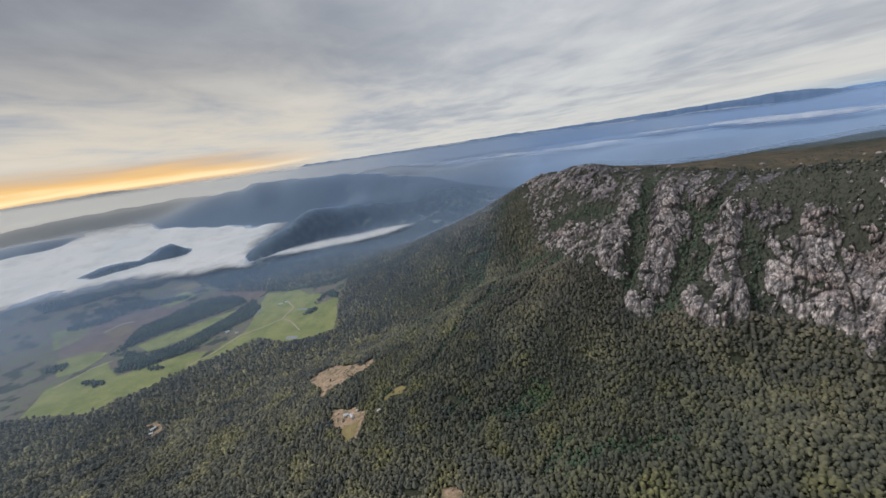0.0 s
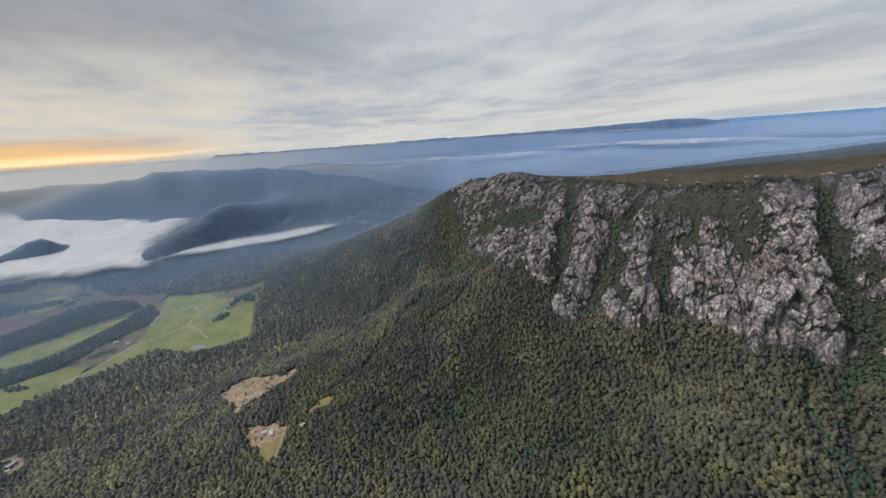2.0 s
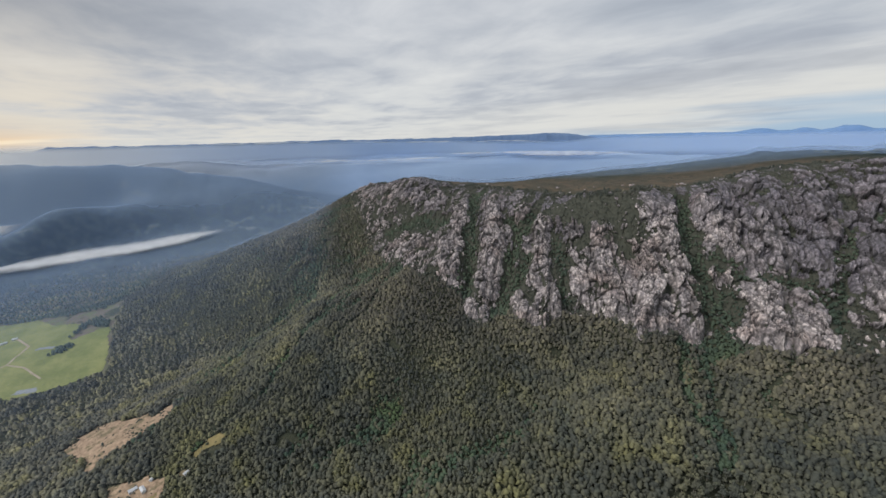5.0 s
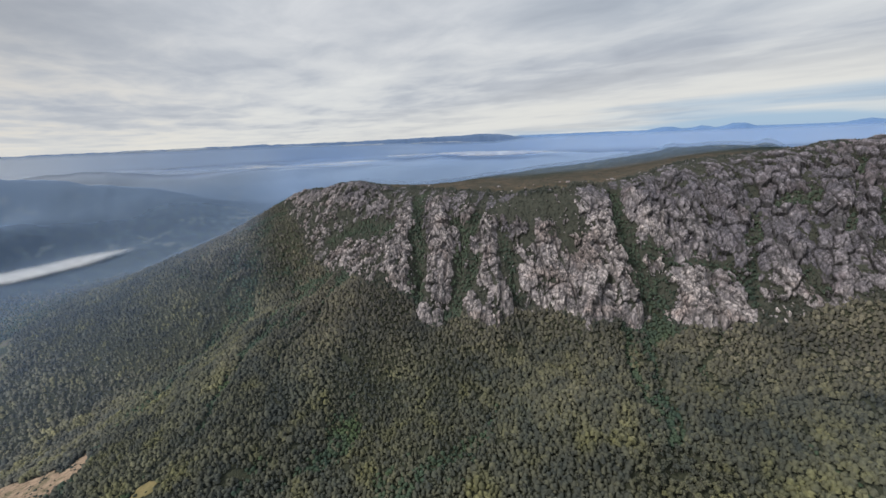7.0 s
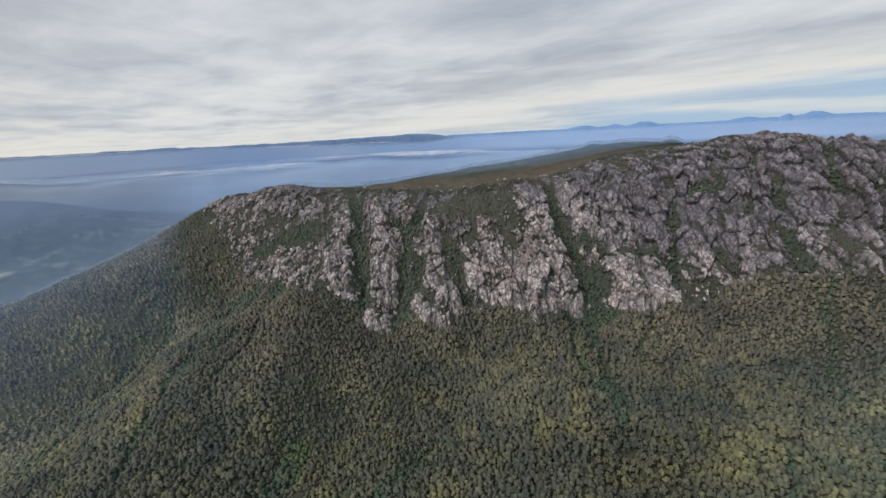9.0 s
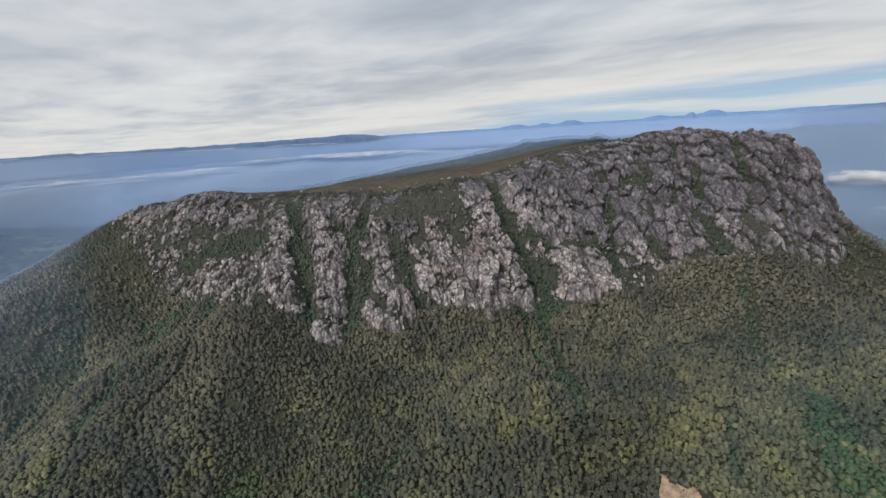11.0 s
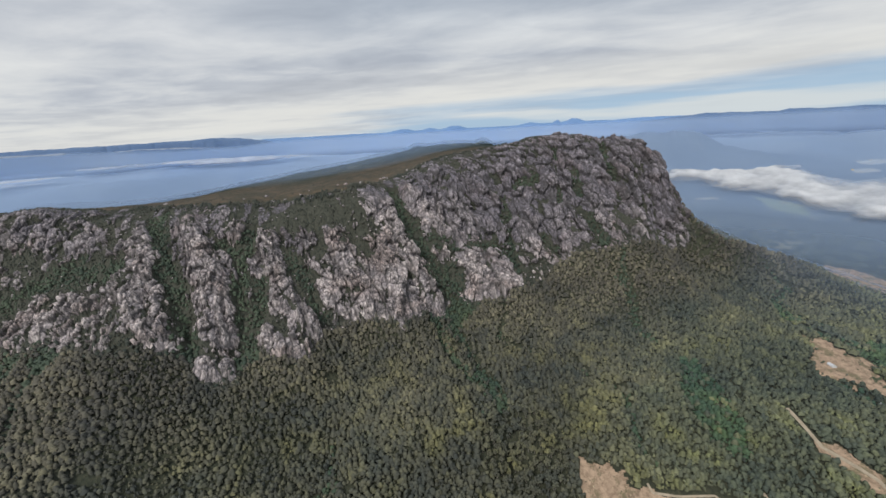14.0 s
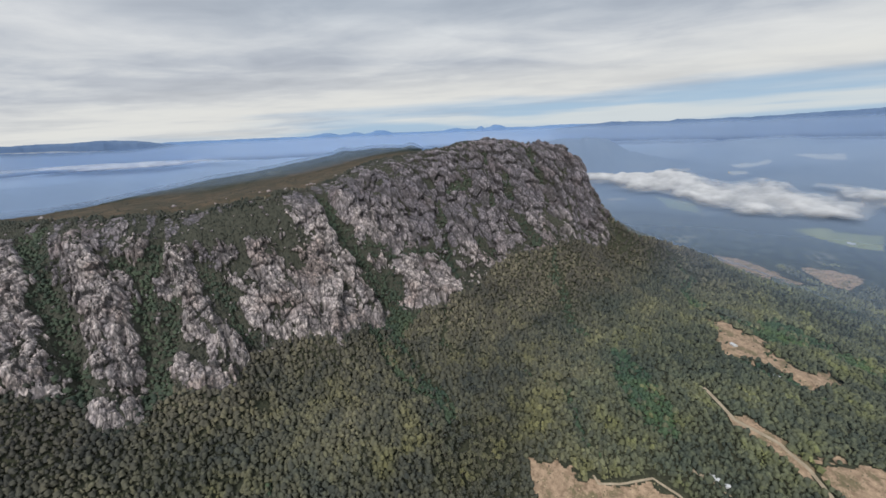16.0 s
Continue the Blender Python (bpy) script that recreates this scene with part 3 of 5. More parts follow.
def face_share(x, y):
    """0 outside the rock face, 1 well within it, and the share of the way from foot to rim."""
    df, dr = line_gap(x, y, FOOT_LINE), line_gap(x, y, CREST_LINE)
    ins = inside(x, y, FACE)
    edge = np.minimum(df, dr) * np.where(ins, 1, -1)
    return edge, df / (df + dr + 1e-6), ins


FARM = [(-640, 2150), (-626, 1903), (-599, 1688), (-576, 1570), (-680, 1533), (-807, 1534), (-932, 1589), (-1073, 1469), (-1165, 1385), (-1223, 1278), (-1349, 1153),
        (-1472, 1155), (-1658, 1156), (-2600, 1150), (-2700, 2300), (-1600, 2400), (-1424, 2224), (-1137, 2195), (-951, 2165)]


def fringe(edge, x, y):
    """The edge of the rock, made uneven."""
    return edge + fbm(x / 60, y / 60, 91, 3) * 14 + fbm(x / 20, y / 20, 93, 2) * 10


def build_ground():
    def axis(lo, a, b, hi, fine, coarse):
        left = np.linspace(lo, a, int((a - lo) / coarse), endpoint=False)
        mid = np.arange(a, b, fine)
        right = np.linspace(b, hi, int((hi - b) / coarse))
        return np.r_[left, mid, right]
    xs, ys = axis(-4900, -900, 1650, 4900, 13, 48), axis(-4900, -650, 2300, 4900, 13, 48)
    gx, gy = [g.ravel() for g in np.meshgrid(xs, ys)]
    z = land(gx, gy)
    edge, _, ins = face_share(gx, gy)
    heath = smooth(np.where(inside(gx, gy, PLATEAU), line_gap(gx, gy, CREST_LINE), -1.0), 0, 25)
    heath = heath * smooth(line_gap(gx, gy, CREST_LINE), 760, 380)
    z = z - 62 * smooth(fringe(edge, gx, gy), 12, 45)
    quads = grid_faces(len(xs), len(ys))
    me = mesh_np("ground", np.c_[gx, gy, z], quads, GROUND)
    set_attr(me, "heath", heath)
    set_attr(me, "farm", inside(gx, gy, FARM) * 1.0)
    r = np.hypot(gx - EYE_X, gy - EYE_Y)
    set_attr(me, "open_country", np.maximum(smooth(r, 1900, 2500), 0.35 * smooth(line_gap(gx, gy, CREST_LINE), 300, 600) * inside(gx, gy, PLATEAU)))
    tagged(new("ground", me), "forested mountain slopes and misty valley floor reaching the horizon", "ground", kind="structure")
    return gx, gy, z, quads


def build_face(step=2.0):
    xs, ys = np.arange(300, 1680, step), np.arange(-150, 2360, step)
    gx, gy = [g.ravel() for g in np.meshgrid(xs, ys)]
    edge, share, ins = face_share(gx, gy)
    ragged = fringe(edge, gx, gy)
    keep = ragged > -16
    ids = np.cumsum(keep) - 1
    quads = grid_faces(len(xs), len(ys))
    quads = ids[quads[keep[quads].all(1)]]
    x, y, edge, share, ragged = gx[keep], gy[keep], edge[keep], share[keep], ragged[keep]
    e = 2.0
    z = land(x, y)
    nx, ny = (land(x + e, y) - z) / e, (land(x, y + e) - z) / e
    rib, gully = strokes(x, y, RIBS), strokes(x, y, GULLIES)
    bare, green = strokes(x, y, [(w, 1, line) for w, h, line in RIBS]), strokes(x, y, [(w, 1, line) for w, h, line in GULLIES])
    body = smooth(ragged, -14, 22)
    z = z + body * (rib * 0.9 * (1 - 0.7 * smooth(share, 0.7, 1.0)) - gully * 0.9 + fbm(x / 60, y / 60, 95, 3) * 8)
    length = np.sqrt(nx ** 2 + ny ** 2 + 1)
    normal = np.c_[-nx, -ny, np.ones(len(x))] / length[:, None]
    # upright joints part the face into towers, the towers into blocks and the blocks into slabs
    run, off = x * 0.66 - y * 0.75, x * 0.75 + y * 0.66
    lean = run + 0.12 * z + fbm(run / 45, z / 45, 41, 3) * 9
    rise = z + fbm(run / 30, off / 30, 43, 3) * 10
    deep = off * 0.7
    east = smooth(x, 960, 1010)
    fine_set = [blocks(np.c_[lean, deep, rise], np.array(k), seed) for k, seed in (((24.0, 24.0, 36.0), 3), ((10.0, 10.0, 14.0), 13))]
    wide_set = [blocks(np.c_[lean, deep, rise], np.array(k), seed) for k, seed in (((25.0, 30.0, 50.0), 5), ((10.5, 12.0, 18.0), 15))]
    (big, joint, tone), (mid, joint2, tone2) = [[a + (b - a) * east for a, b in zip(one, two)] for one, two in zip(fine_set, wide_set)]
    small, joint3, tone3 = blocks(np.c_[lean, deep, rise], np.array((5.5, 5.5, 7.0)), 23)
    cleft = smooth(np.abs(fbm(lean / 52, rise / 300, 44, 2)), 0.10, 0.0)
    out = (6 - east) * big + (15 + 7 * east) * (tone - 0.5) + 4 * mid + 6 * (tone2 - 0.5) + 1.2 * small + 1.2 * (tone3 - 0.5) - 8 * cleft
    # Amount of painted crack shade, by nearness of a joint or cleft.
    seam_shade = np.maximum(np.maximum(smooth(joint, 0.12, 0.02), 0.9 * smooth(joint2, 0.15, 0.03)), 0.9 * cleft)
    seam_shade = np.maximum(seam_shade, 0.7 * smooth(joint3, 0.16, 0.03))
    patches = fbm(lean / 34, rise / 10, 96, 3) * 0.45 * east + fbm(x / 70, y / 70, 97, 4) * 0.5 + fbm(lean / 15, rise / 17, 98, 3) * 1.0
    ledge = smooth(joint2, 0.28, 0.05) * 0.22 + smooth(tone2, 0.45, 0.1) * 0.25
    gentle = smooth(np.hypot(nx, ny), 0.75, 0.35)
    ledge = ledge + smooth(tone, 0.30, 0.10) * 0.25 + smooth(joint, 0.10, 0.02) * 0.3
    base = 0.19 - 0.13 * smooth(x - 0.3 * y, 640, 900) + 0.18 * smooth(y, 1300, 1500) + 0.30 * gentle + 0.40 * east * smooth(share, 0.30, 0.04)
    scrub = smooth(base + patches + ledge - 0.52 * bare + 1.0 * green + 0.3 * cleft, 0.42, 0.78)
    scrub = np.maximum(scrub, smooth(ragged, 2, -12))
    out = out * body * (1 - 0.7 * scrub)
    p = np.c_[x, y, z] + normal * (out * (1 - 0.75 * smooth(share, 0.6, 0.95)) + 1.5)[:, None]
    p[:, 2] -= 20 * (1 - smooth(ragged, -16, -6))
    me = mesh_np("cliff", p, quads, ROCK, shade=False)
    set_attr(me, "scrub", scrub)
    set_attr(me, "seam_shade", seam_shade)
    set_attr(me, "massive", east * smooth(tone2, 0.25, 0.5))
    set_attr(me, "block", 0.4 * tone + 0.4 * tone2 + 0.2 * tone3)
    set_attr(me, "dark_rock", np.clip(share * 0.95 - rib / 90 + smooth(x, 900, 1150) * 0.72 + fbm(x / 90, y / 90, 99, 3) * 0.35, 0, 1))
    tagged(new("cliff", me), "pinkish grey fractured rock cliff with buttresses and scrubby gullies", "cliff", kind="structure")
    return p, scrub, ragged, gully


def rare(rng, mask, count):
    ids = np.nonzero(mask)[0]
    return rng.choice(ids, min(count, len(ids)), replace=False)


ground_grid = build_ground()
face_points, face_scrub, face_ragged, face_gully = build_face()


# ---- forest ----
def crown_shape(rng, sides=6, rings=3):
    """A lumpy open-bottomed crown about 1 across and 1 high: rings of points and a cap."""
    verts = [(rng.uniform(-0.1, 0.1), rng.uniform(-0.1, 0.1), 0.95 + rng.uniform(-0.1, 0.1))]
    for k in range(rings):
        a = (k + 1) / rings
        ring_r, ring_z = (0.0, 0.36, 0.52, 0.40)[k + 1] if rings == 3 else (0.40, 0.5)[k], (0.80, 0.48, 0.22)[k] if rings == 3 else (0.76, 0.34)[k]
        for i in range(sides):
            th = 2 * math.pi * (i + 0.5 * (k % 2) + rng.uniform(-0.25, 0.25)) / sides
            rr = ring_r * rng.uniform(0.55, 1.4)
            verts.append((rr * math.cos(th), rr * math.sin(th), ring_z + rng.uniform(-0.17, 0.17)))
    faces = [(0, 1 + i, 1 + (i + 1) % sides) for i in range(sides)]
    for k in range(rings - 1):
        a, b = 1 + k * sides, 1 + (k + 1) * sides
        for i in range(sides):
            j = (i + 1) % sides
            faces += [(a + i, b + i, b + j), (a + i, b + j, a + j)]
    return np.array(verts), np.array(faces)


def scatter(x0, x1, y0, y1, gap, rng):
    nx, ny = int((x1 - x0) / gap), int((y1 - y0) / gap)
    gx, gy = np.meshgrid(np.arange(nx), np.arange(ny))
    gx, gy = gx.ravel() + rng.uniform(-0.65, 0.65, nx * ny), gy.ravel() + rng.uniform(-0.65, 0.65, nx * ny)
    return x0 + gx * gap, y0 + gy * gap


def crowns(name, x, y, z, width, height, material, rng, sides, rings):
    """Many crowns joined into one mesh."""
    shapes = [crown_shape(rng, sides, rings) for _ in range(14)]
    pick = rng.integers(0, len(shapes), len(x))
    turn = rng.uniform(0, 2 * math.pi, len(x))
    vs, fs, base = [], [], 0
    for k, (v, f) in enumerate(shapes):
        s = np.nonzero(pick == k)[0]
        c, sn = np.cos(turn[s])[:, None], np.sin(turn[s])[:, None]
        px = x[s][:, None] + width[s][:, None] * (c * v[:, 0] - sn * v[:, 1])
        py = y[s][:, None] + width[s][:, None] * (sn * v[:, 0] + c * v[:, 1])
        pz = z[s][:, None] + height[s][:, None] * v[:, 2]
        vs.append(np.stack([px, py, pz], -1).reshape(-1, 3))
        fs.append((f[None] + base + (np.arange(len(s)) * len(v))[:, None, None]).reshape(-1, 3))
        base += len(s) * len(v)
    return mesh_np(name, np.concatenate(vs), np.concatenate(fs), material)


def wooded(x, y):
    edge, _, _ = face_share(x, y)
    ok = (fringe(edge, x, y) < -2) & ~inside(x, y, PLATEAU) & ~inside(x, y, FARM)
    return ok


CLEARINGS = {
    "clearing": [(-535, 1109), (-519, 1173), (-496, 1209), (-419, 1169), (-357, 1125), (-328, 1151), (-309, 1093), (-360, 1046), (-404, 1015), (-440, 980)],
    "house_clearing": [(-410, 911), (-375, 908), (-352, 900), (-294, 866), (-304, 828), (-313, 790), (-342, 800), (-343, 838), (-389, 872)],
    "earth_clearing": [(-104, 642), (-74, 648), (-46, 624), (-58, 606), (-84, 612)],
    "hut_clearing": [(-1064, 1068), (-1028, 1062), (-984, 1036), (-970, 988), (-1000, 996), (-1022, 1030)],
    "hut_yard": [(-268, 868), (-254, 876), (-243, 862), (-256, 850)],
    "grassy_clearing": [(-250, 920), (-202, 935), (-185, 911), (-234, 885)],
    "felled_clearing": [(556, 214), (542, 189), (557, 158), (553, 139), (528, 119), (517, 93), (536, 3), (513, -29), (440, 40), (450, 190)],
    "bare_slope": [(662, -165), (664, -190), (630, -226), (602, -254), (566, -256), (538, -254), (540, -222), (594, -220), (612, -194), (634, -165)],
    "bare_ground": [(563, -261), (593, -305), (597, -354), (583, -385), (520, -390), (500, -270)],
    "cleared_patch": [(582, -263), (618, -313), (612, -328), (575, -276)],
    "dry_paddock": [(1000, -285), (1012, -325), (966, -320), (960, -388), (938, -395), (900, -366), (835, -385), (822, -412), (850, -474), (785, -448), (758, -374), (805, -345), (834, -312), (850, -258), (880, -246)],
    "far_paddock": [(1500, -575), (1800, -690), (2105, -833), (2055, -909), (1906, -970), (1720, -1000), (1680, -900), (1550, -760), (1440, -640)],
    "valley_paddock": [(1940, -1101), (1916, -1156), (1879, -1220), (1789, -1264), (1690, -1134), (1743, -1088), (1802, -1094)],
}
ROADS = [[(725, -150), (651, -173), (612, -228), (572, -249), (500, -262)], [(530, 100), (517, 93), (525, 50), (536, 3), (513, -29), (480, -60)]]
FERN_GULLY = [(855, 1), (800, -36), (675, -74), (596, -62), (614, -15), (713, 21)]
NEAR_TREES = (400, 640, 130, 560)


def near_wood(x, y):
    """The stretch of forest nearest to the flight, whose trees stand singly."""
    a, b, c, d = NEAR_TREES
    ok = (x > a) & (x < b) & (y > c) & (y < d) & (np.hypot(x - 520, y - 300) < 80) & ~inside(x, y, CLEARINGS["felled_clearing"])
    for line in ROADS:
        ok &= line_gap(x, y, line) > 8
    return ok


def build_forest():
    rng = np.random.default_rng(4)
    for name, gap, r0, r1, sides, rings, wide, tall, label in (
            ("forest", 5.5, 390, 1300, 5, 2, 8.2, 10.0, "dense olive green eucalypt forest canopy on the slope"),
            ("far_forest", 10.9, 1300, 2600, 4, 2, 10.5, 13.5, "dark hazy eucalypt forest on the far slopes")):
        x, y = scatter(-1750, 1950, -1250, 2750, gap, rng)
        r, az = np.hypot(x - EYE_X, y - EYE_Y), np.degrees(np.arctan2(x - EYE_X, y - EYE_Y))
        ok = wooded(x, y) & (r < r1 + rng.uniform(-60, 60, len(x))) & (r >= r0) & (az > -64) & (az < 142)
        for key, loop in CLEARINGS.items():
            wob_x, wob_y = fbm(x / 25, y / 25, 101, 3) * 20, fbm(x / 25, y / 25, 105, 3) * 20
            ok &= ~inside(x + wob_x, y + wob_y, loop)
            if key in ("far_paddock", "valley_paddock"):
                ok &= line_gap(x, y, loop + loop[:1]) > 34
        for line in ROADS:
            ok &= line_gap(x, y, line) > 8
        ok &= fbm(x / 40, y / 40, 33, 3) > -0.62
        ok &= ~near_wood(x, y)
        x, y = x[ok], y[ok]
        z = land(x, y)
        size = (0.5 + 0.95 * rng.uniform(0, 1, len(x)) ** 1.2) * (1 + 0.3 * fbm(x / 120, y / 120, 31, 3)) * (1 - 0.3 * smooth(z, 330, 500))
        wet = np.maximum(creek(x, y) * smooth(z, 120, 200), inside(x, y, FERN_GULLY) * 0.85) > 0.62 + rng.uniform(-0.35, 0.35, len(x))
        tall = tall * size ** 0.8 * rng.uniform(0.75, 1.3, len(x))
        tagged(new("gully_forest", crowns("gully_forest", x[wet], y[wet], z[wet], wide * size[wet], tall[wet] * 0.8, FERN, rng, sides, rings)), "darker green wet forest along a creek line", "forest", kind="stuff")
        x, y, z, size, tall = x[~wet], y[~wet], z[~wet], size[~wet], tall[~wet]
        me = crowns(name, x, y, z, wide * size, tall, BUSH, rng, sides, rings)
        tagged(new(name, me), label, "forest", kind="stuff")
    # scrub on ledges and in gullies of the cliff
    s = rare(rng, (face_scrub > 0.5), 17000)
    q = face_points[s]
    size = rng.uniform(1.8, 5.2, len(s)) * (1 + 0.9 * smooth(face_ragged[s], 40, 6) + 0.9 * smooth(face_gully[s], 3, 12))
    tall = size * rng.uniform(0.7, 1.3, len(s))
    wet = face_gully[s] > 5
    for keep, material, label in ((~wet, SCRUB, "dark green scrub on cliff ledges and in gullies"), (wet, FERN, "fresh green thicket filling the gullies of the cliff")):
        me = crowns("scrub", q[keep, 0], q[keep, 1], q[keep, 2] - 0.6, size[keep], tall[keep], material, rng, 5, 2)
        tagged(new("scrub", me), label, "scrub", kind="stuff")
    # heath bushes on the plateau
    x, y = scatter(500, 2500, -60, 2300, 19, rng)
    ok = inside(x, y, PLATEAU) & (fbm(x / 60, y / 60, 51, 3) > 0.10)
    x, y = x[ok], y[ok]
    size = rng.uniform(2.5, 6, len(x))
    tagged(new("heath_bushes", crowns("heath_bushes", x, y, land(x, y) - 0.5, size, size * 0.6, SCRUB, rng, 5, 2)), "low olive heath bushes on the plateau", "heath", kind="stuff")


build_forest()


# ---- distant ranges ----
def anchor(az):
    return np.interp(az, [0, 45, 90], [-40, -67, -42]), np.interp(az, [0, 45, 90], [60, 125, 215])


def build_range(name, label, points, r, thick, material, rug, seed):
    """A long range: its skyline given as azimuth and elevation in degrees."""
    az = np.arange(points[0][0], points[-1][0], 0.06)
    top = np.interp(az, [p[0] for p in points], [p[1] for p in points])
    top = top + fbm(az * 1.1, az * 0, seed, 5) * rug
    cross = [(-1.0, -6.0), (-0.75, -3.2), (-0.45, -1.3), (-0.2, -0.35), (0.0, 0.0), (0.35, -0.1), (0.8, -1.2), (1.0, -6.0)]
    rows = []
    for k, (off, drop) in enumerate(cross):
        rr = r + off * thick + fbm(az * 0.9, az * 0 + k, seed + 5, 4) * thick * 0.16 * (abs(drop) > 0.05)
        el = top + drop * (1 + 0.35 * fbm(az * 0.8, az * 0 + 2 * k, seed + 9, 4))
        cx, cy = anchor(az)
        rows.append(np.c_[cx + rr * np.sin(np.radians(az)), cy + rr * np.cos(np.radians(az)), 792 + rr * np.tan(np.radians(el))])
    me = mesh_np(name, np.concatenate(rows), grid_faces(len(az), len(cross)), material)
    return tagged(new(name, me), label, "mountain range", kind="structure")


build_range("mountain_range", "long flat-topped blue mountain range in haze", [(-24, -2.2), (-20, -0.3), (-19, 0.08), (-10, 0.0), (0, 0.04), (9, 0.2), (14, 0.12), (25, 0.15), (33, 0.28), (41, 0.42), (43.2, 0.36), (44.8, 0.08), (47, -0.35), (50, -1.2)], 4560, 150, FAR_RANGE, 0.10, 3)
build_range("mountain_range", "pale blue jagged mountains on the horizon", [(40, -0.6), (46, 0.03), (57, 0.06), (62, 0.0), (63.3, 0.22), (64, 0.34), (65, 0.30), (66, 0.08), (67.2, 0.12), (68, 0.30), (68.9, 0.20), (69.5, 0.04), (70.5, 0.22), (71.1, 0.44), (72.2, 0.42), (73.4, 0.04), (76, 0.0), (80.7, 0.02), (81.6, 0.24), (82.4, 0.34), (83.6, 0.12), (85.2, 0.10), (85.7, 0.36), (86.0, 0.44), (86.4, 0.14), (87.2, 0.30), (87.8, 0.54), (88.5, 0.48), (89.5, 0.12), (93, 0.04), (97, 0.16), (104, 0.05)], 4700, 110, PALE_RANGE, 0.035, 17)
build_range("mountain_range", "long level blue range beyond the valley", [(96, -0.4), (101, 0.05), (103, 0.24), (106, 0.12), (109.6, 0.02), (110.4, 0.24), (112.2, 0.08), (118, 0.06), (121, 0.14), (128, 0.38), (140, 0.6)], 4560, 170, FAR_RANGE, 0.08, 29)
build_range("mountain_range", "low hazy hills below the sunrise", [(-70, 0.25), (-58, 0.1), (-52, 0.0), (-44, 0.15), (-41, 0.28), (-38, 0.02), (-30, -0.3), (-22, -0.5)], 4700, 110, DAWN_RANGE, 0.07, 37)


# ---- haze and mist ----
def base_level(r):
    return 85 + 628 * np.clip((r - 2150) / 2550, 0, 1.05) ** 1.3


def polar(az0, az1, daz, r0, r1, dr):
    az, r = np.meshgrid(np.arange(az0, az1, daz), np.arange(r0, r1, dr))
    n = az.shape
    az, r = az.ravel(), r.ravel()
    return az, r, EYE_X + r * np.sin(np.radians(az)), EYE_Y + r * np.cos(np.radians(az)), n


def veil(name, label, az, r, x, y, z, cover, n, material, category="mist"):
    me = mesh_np(name, np.c_[x, y, z], grid_faces(n[1], n[0]), material)
    set_attr(me, "cover", cover)
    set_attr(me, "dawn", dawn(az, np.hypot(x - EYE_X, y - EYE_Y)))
    return tagged(new(name, me), label, category, kind="stuff")


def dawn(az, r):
    # Share of painted sunrise warmth, by bearing and distance.
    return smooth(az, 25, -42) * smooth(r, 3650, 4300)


def build_haze():
    """A sheet that follows the ground and stands in for hazy air, thicker with distance."""
    x, y, z, quads = ground_grid
    r, az = np.hypot(x - EYE_X, y - EYE_Y), np.degrees(np.arctan2(x - EYE_X, y - EYE_Y))
    z = z + np.where(az < -33, np.interp(r, [1000, 2600, 3000, 3150], [26, 21, 19, 4]), np.interp(r, [1000, 2600, 2760, 2860], [26, 21, 19, 4]))
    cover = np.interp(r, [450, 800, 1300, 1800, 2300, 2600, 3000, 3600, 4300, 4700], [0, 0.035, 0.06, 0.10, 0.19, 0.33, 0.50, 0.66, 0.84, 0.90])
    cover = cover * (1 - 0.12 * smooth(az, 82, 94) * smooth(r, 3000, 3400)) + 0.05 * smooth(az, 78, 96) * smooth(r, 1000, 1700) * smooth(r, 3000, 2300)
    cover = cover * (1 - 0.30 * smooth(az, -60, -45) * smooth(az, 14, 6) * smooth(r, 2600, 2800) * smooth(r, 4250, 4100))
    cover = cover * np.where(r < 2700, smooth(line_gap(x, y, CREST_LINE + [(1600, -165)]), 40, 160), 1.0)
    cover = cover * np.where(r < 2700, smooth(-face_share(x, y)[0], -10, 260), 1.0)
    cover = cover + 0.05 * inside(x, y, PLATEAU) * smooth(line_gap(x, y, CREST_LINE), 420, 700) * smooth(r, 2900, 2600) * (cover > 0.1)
    quads = quads[(cover[quads].max(1) > 0.004) & (az[quads] > -75).all(1) & (az[quads] < 145).all(1) & (r[quads].max(1) < 4800)]
    used = np.unique(quads)
    ids = np.zeros(len(x), int)
    ids[used] = np.arange(len(used))
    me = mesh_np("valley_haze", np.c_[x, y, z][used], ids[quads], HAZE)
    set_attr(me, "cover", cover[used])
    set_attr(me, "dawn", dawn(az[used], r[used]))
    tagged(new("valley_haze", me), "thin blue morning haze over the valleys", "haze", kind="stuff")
    # an upright sheet stands in for the haze in front of the ranges
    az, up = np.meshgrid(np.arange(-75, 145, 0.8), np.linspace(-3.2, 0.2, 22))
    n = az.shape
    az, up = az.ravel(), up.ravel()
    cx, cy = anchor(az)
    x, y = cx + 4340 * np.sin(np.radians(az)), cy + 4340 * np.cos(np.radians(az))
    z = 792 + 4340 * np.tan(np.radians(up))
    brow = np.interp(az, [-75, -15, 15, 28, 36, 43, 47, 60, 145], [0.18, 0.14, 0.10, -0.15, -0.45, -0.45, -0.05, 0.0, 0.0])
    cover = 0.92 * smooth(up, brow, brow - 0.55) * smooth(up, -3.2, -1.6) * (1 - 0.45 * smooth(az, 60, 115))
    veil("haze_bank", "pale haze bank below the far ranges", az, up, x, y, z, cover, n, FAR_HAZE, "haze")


def el_of(r):
    return np.degrees(np.arctan2(base_level(r) + 25 - 795, r))


def soft_loop(az, el, loop, aspect, width):
    """1 inside a loop of azimuths and elevations, falling to 0 across its edge."""
    a = [(p * aspect, q) for p, q in loop]
    gap = line_gap(az * aspect, el, a + a[:1]) * np.where(inside(az * aspect, el, a), 1, -1)
    return smooth(gap, -width, width)


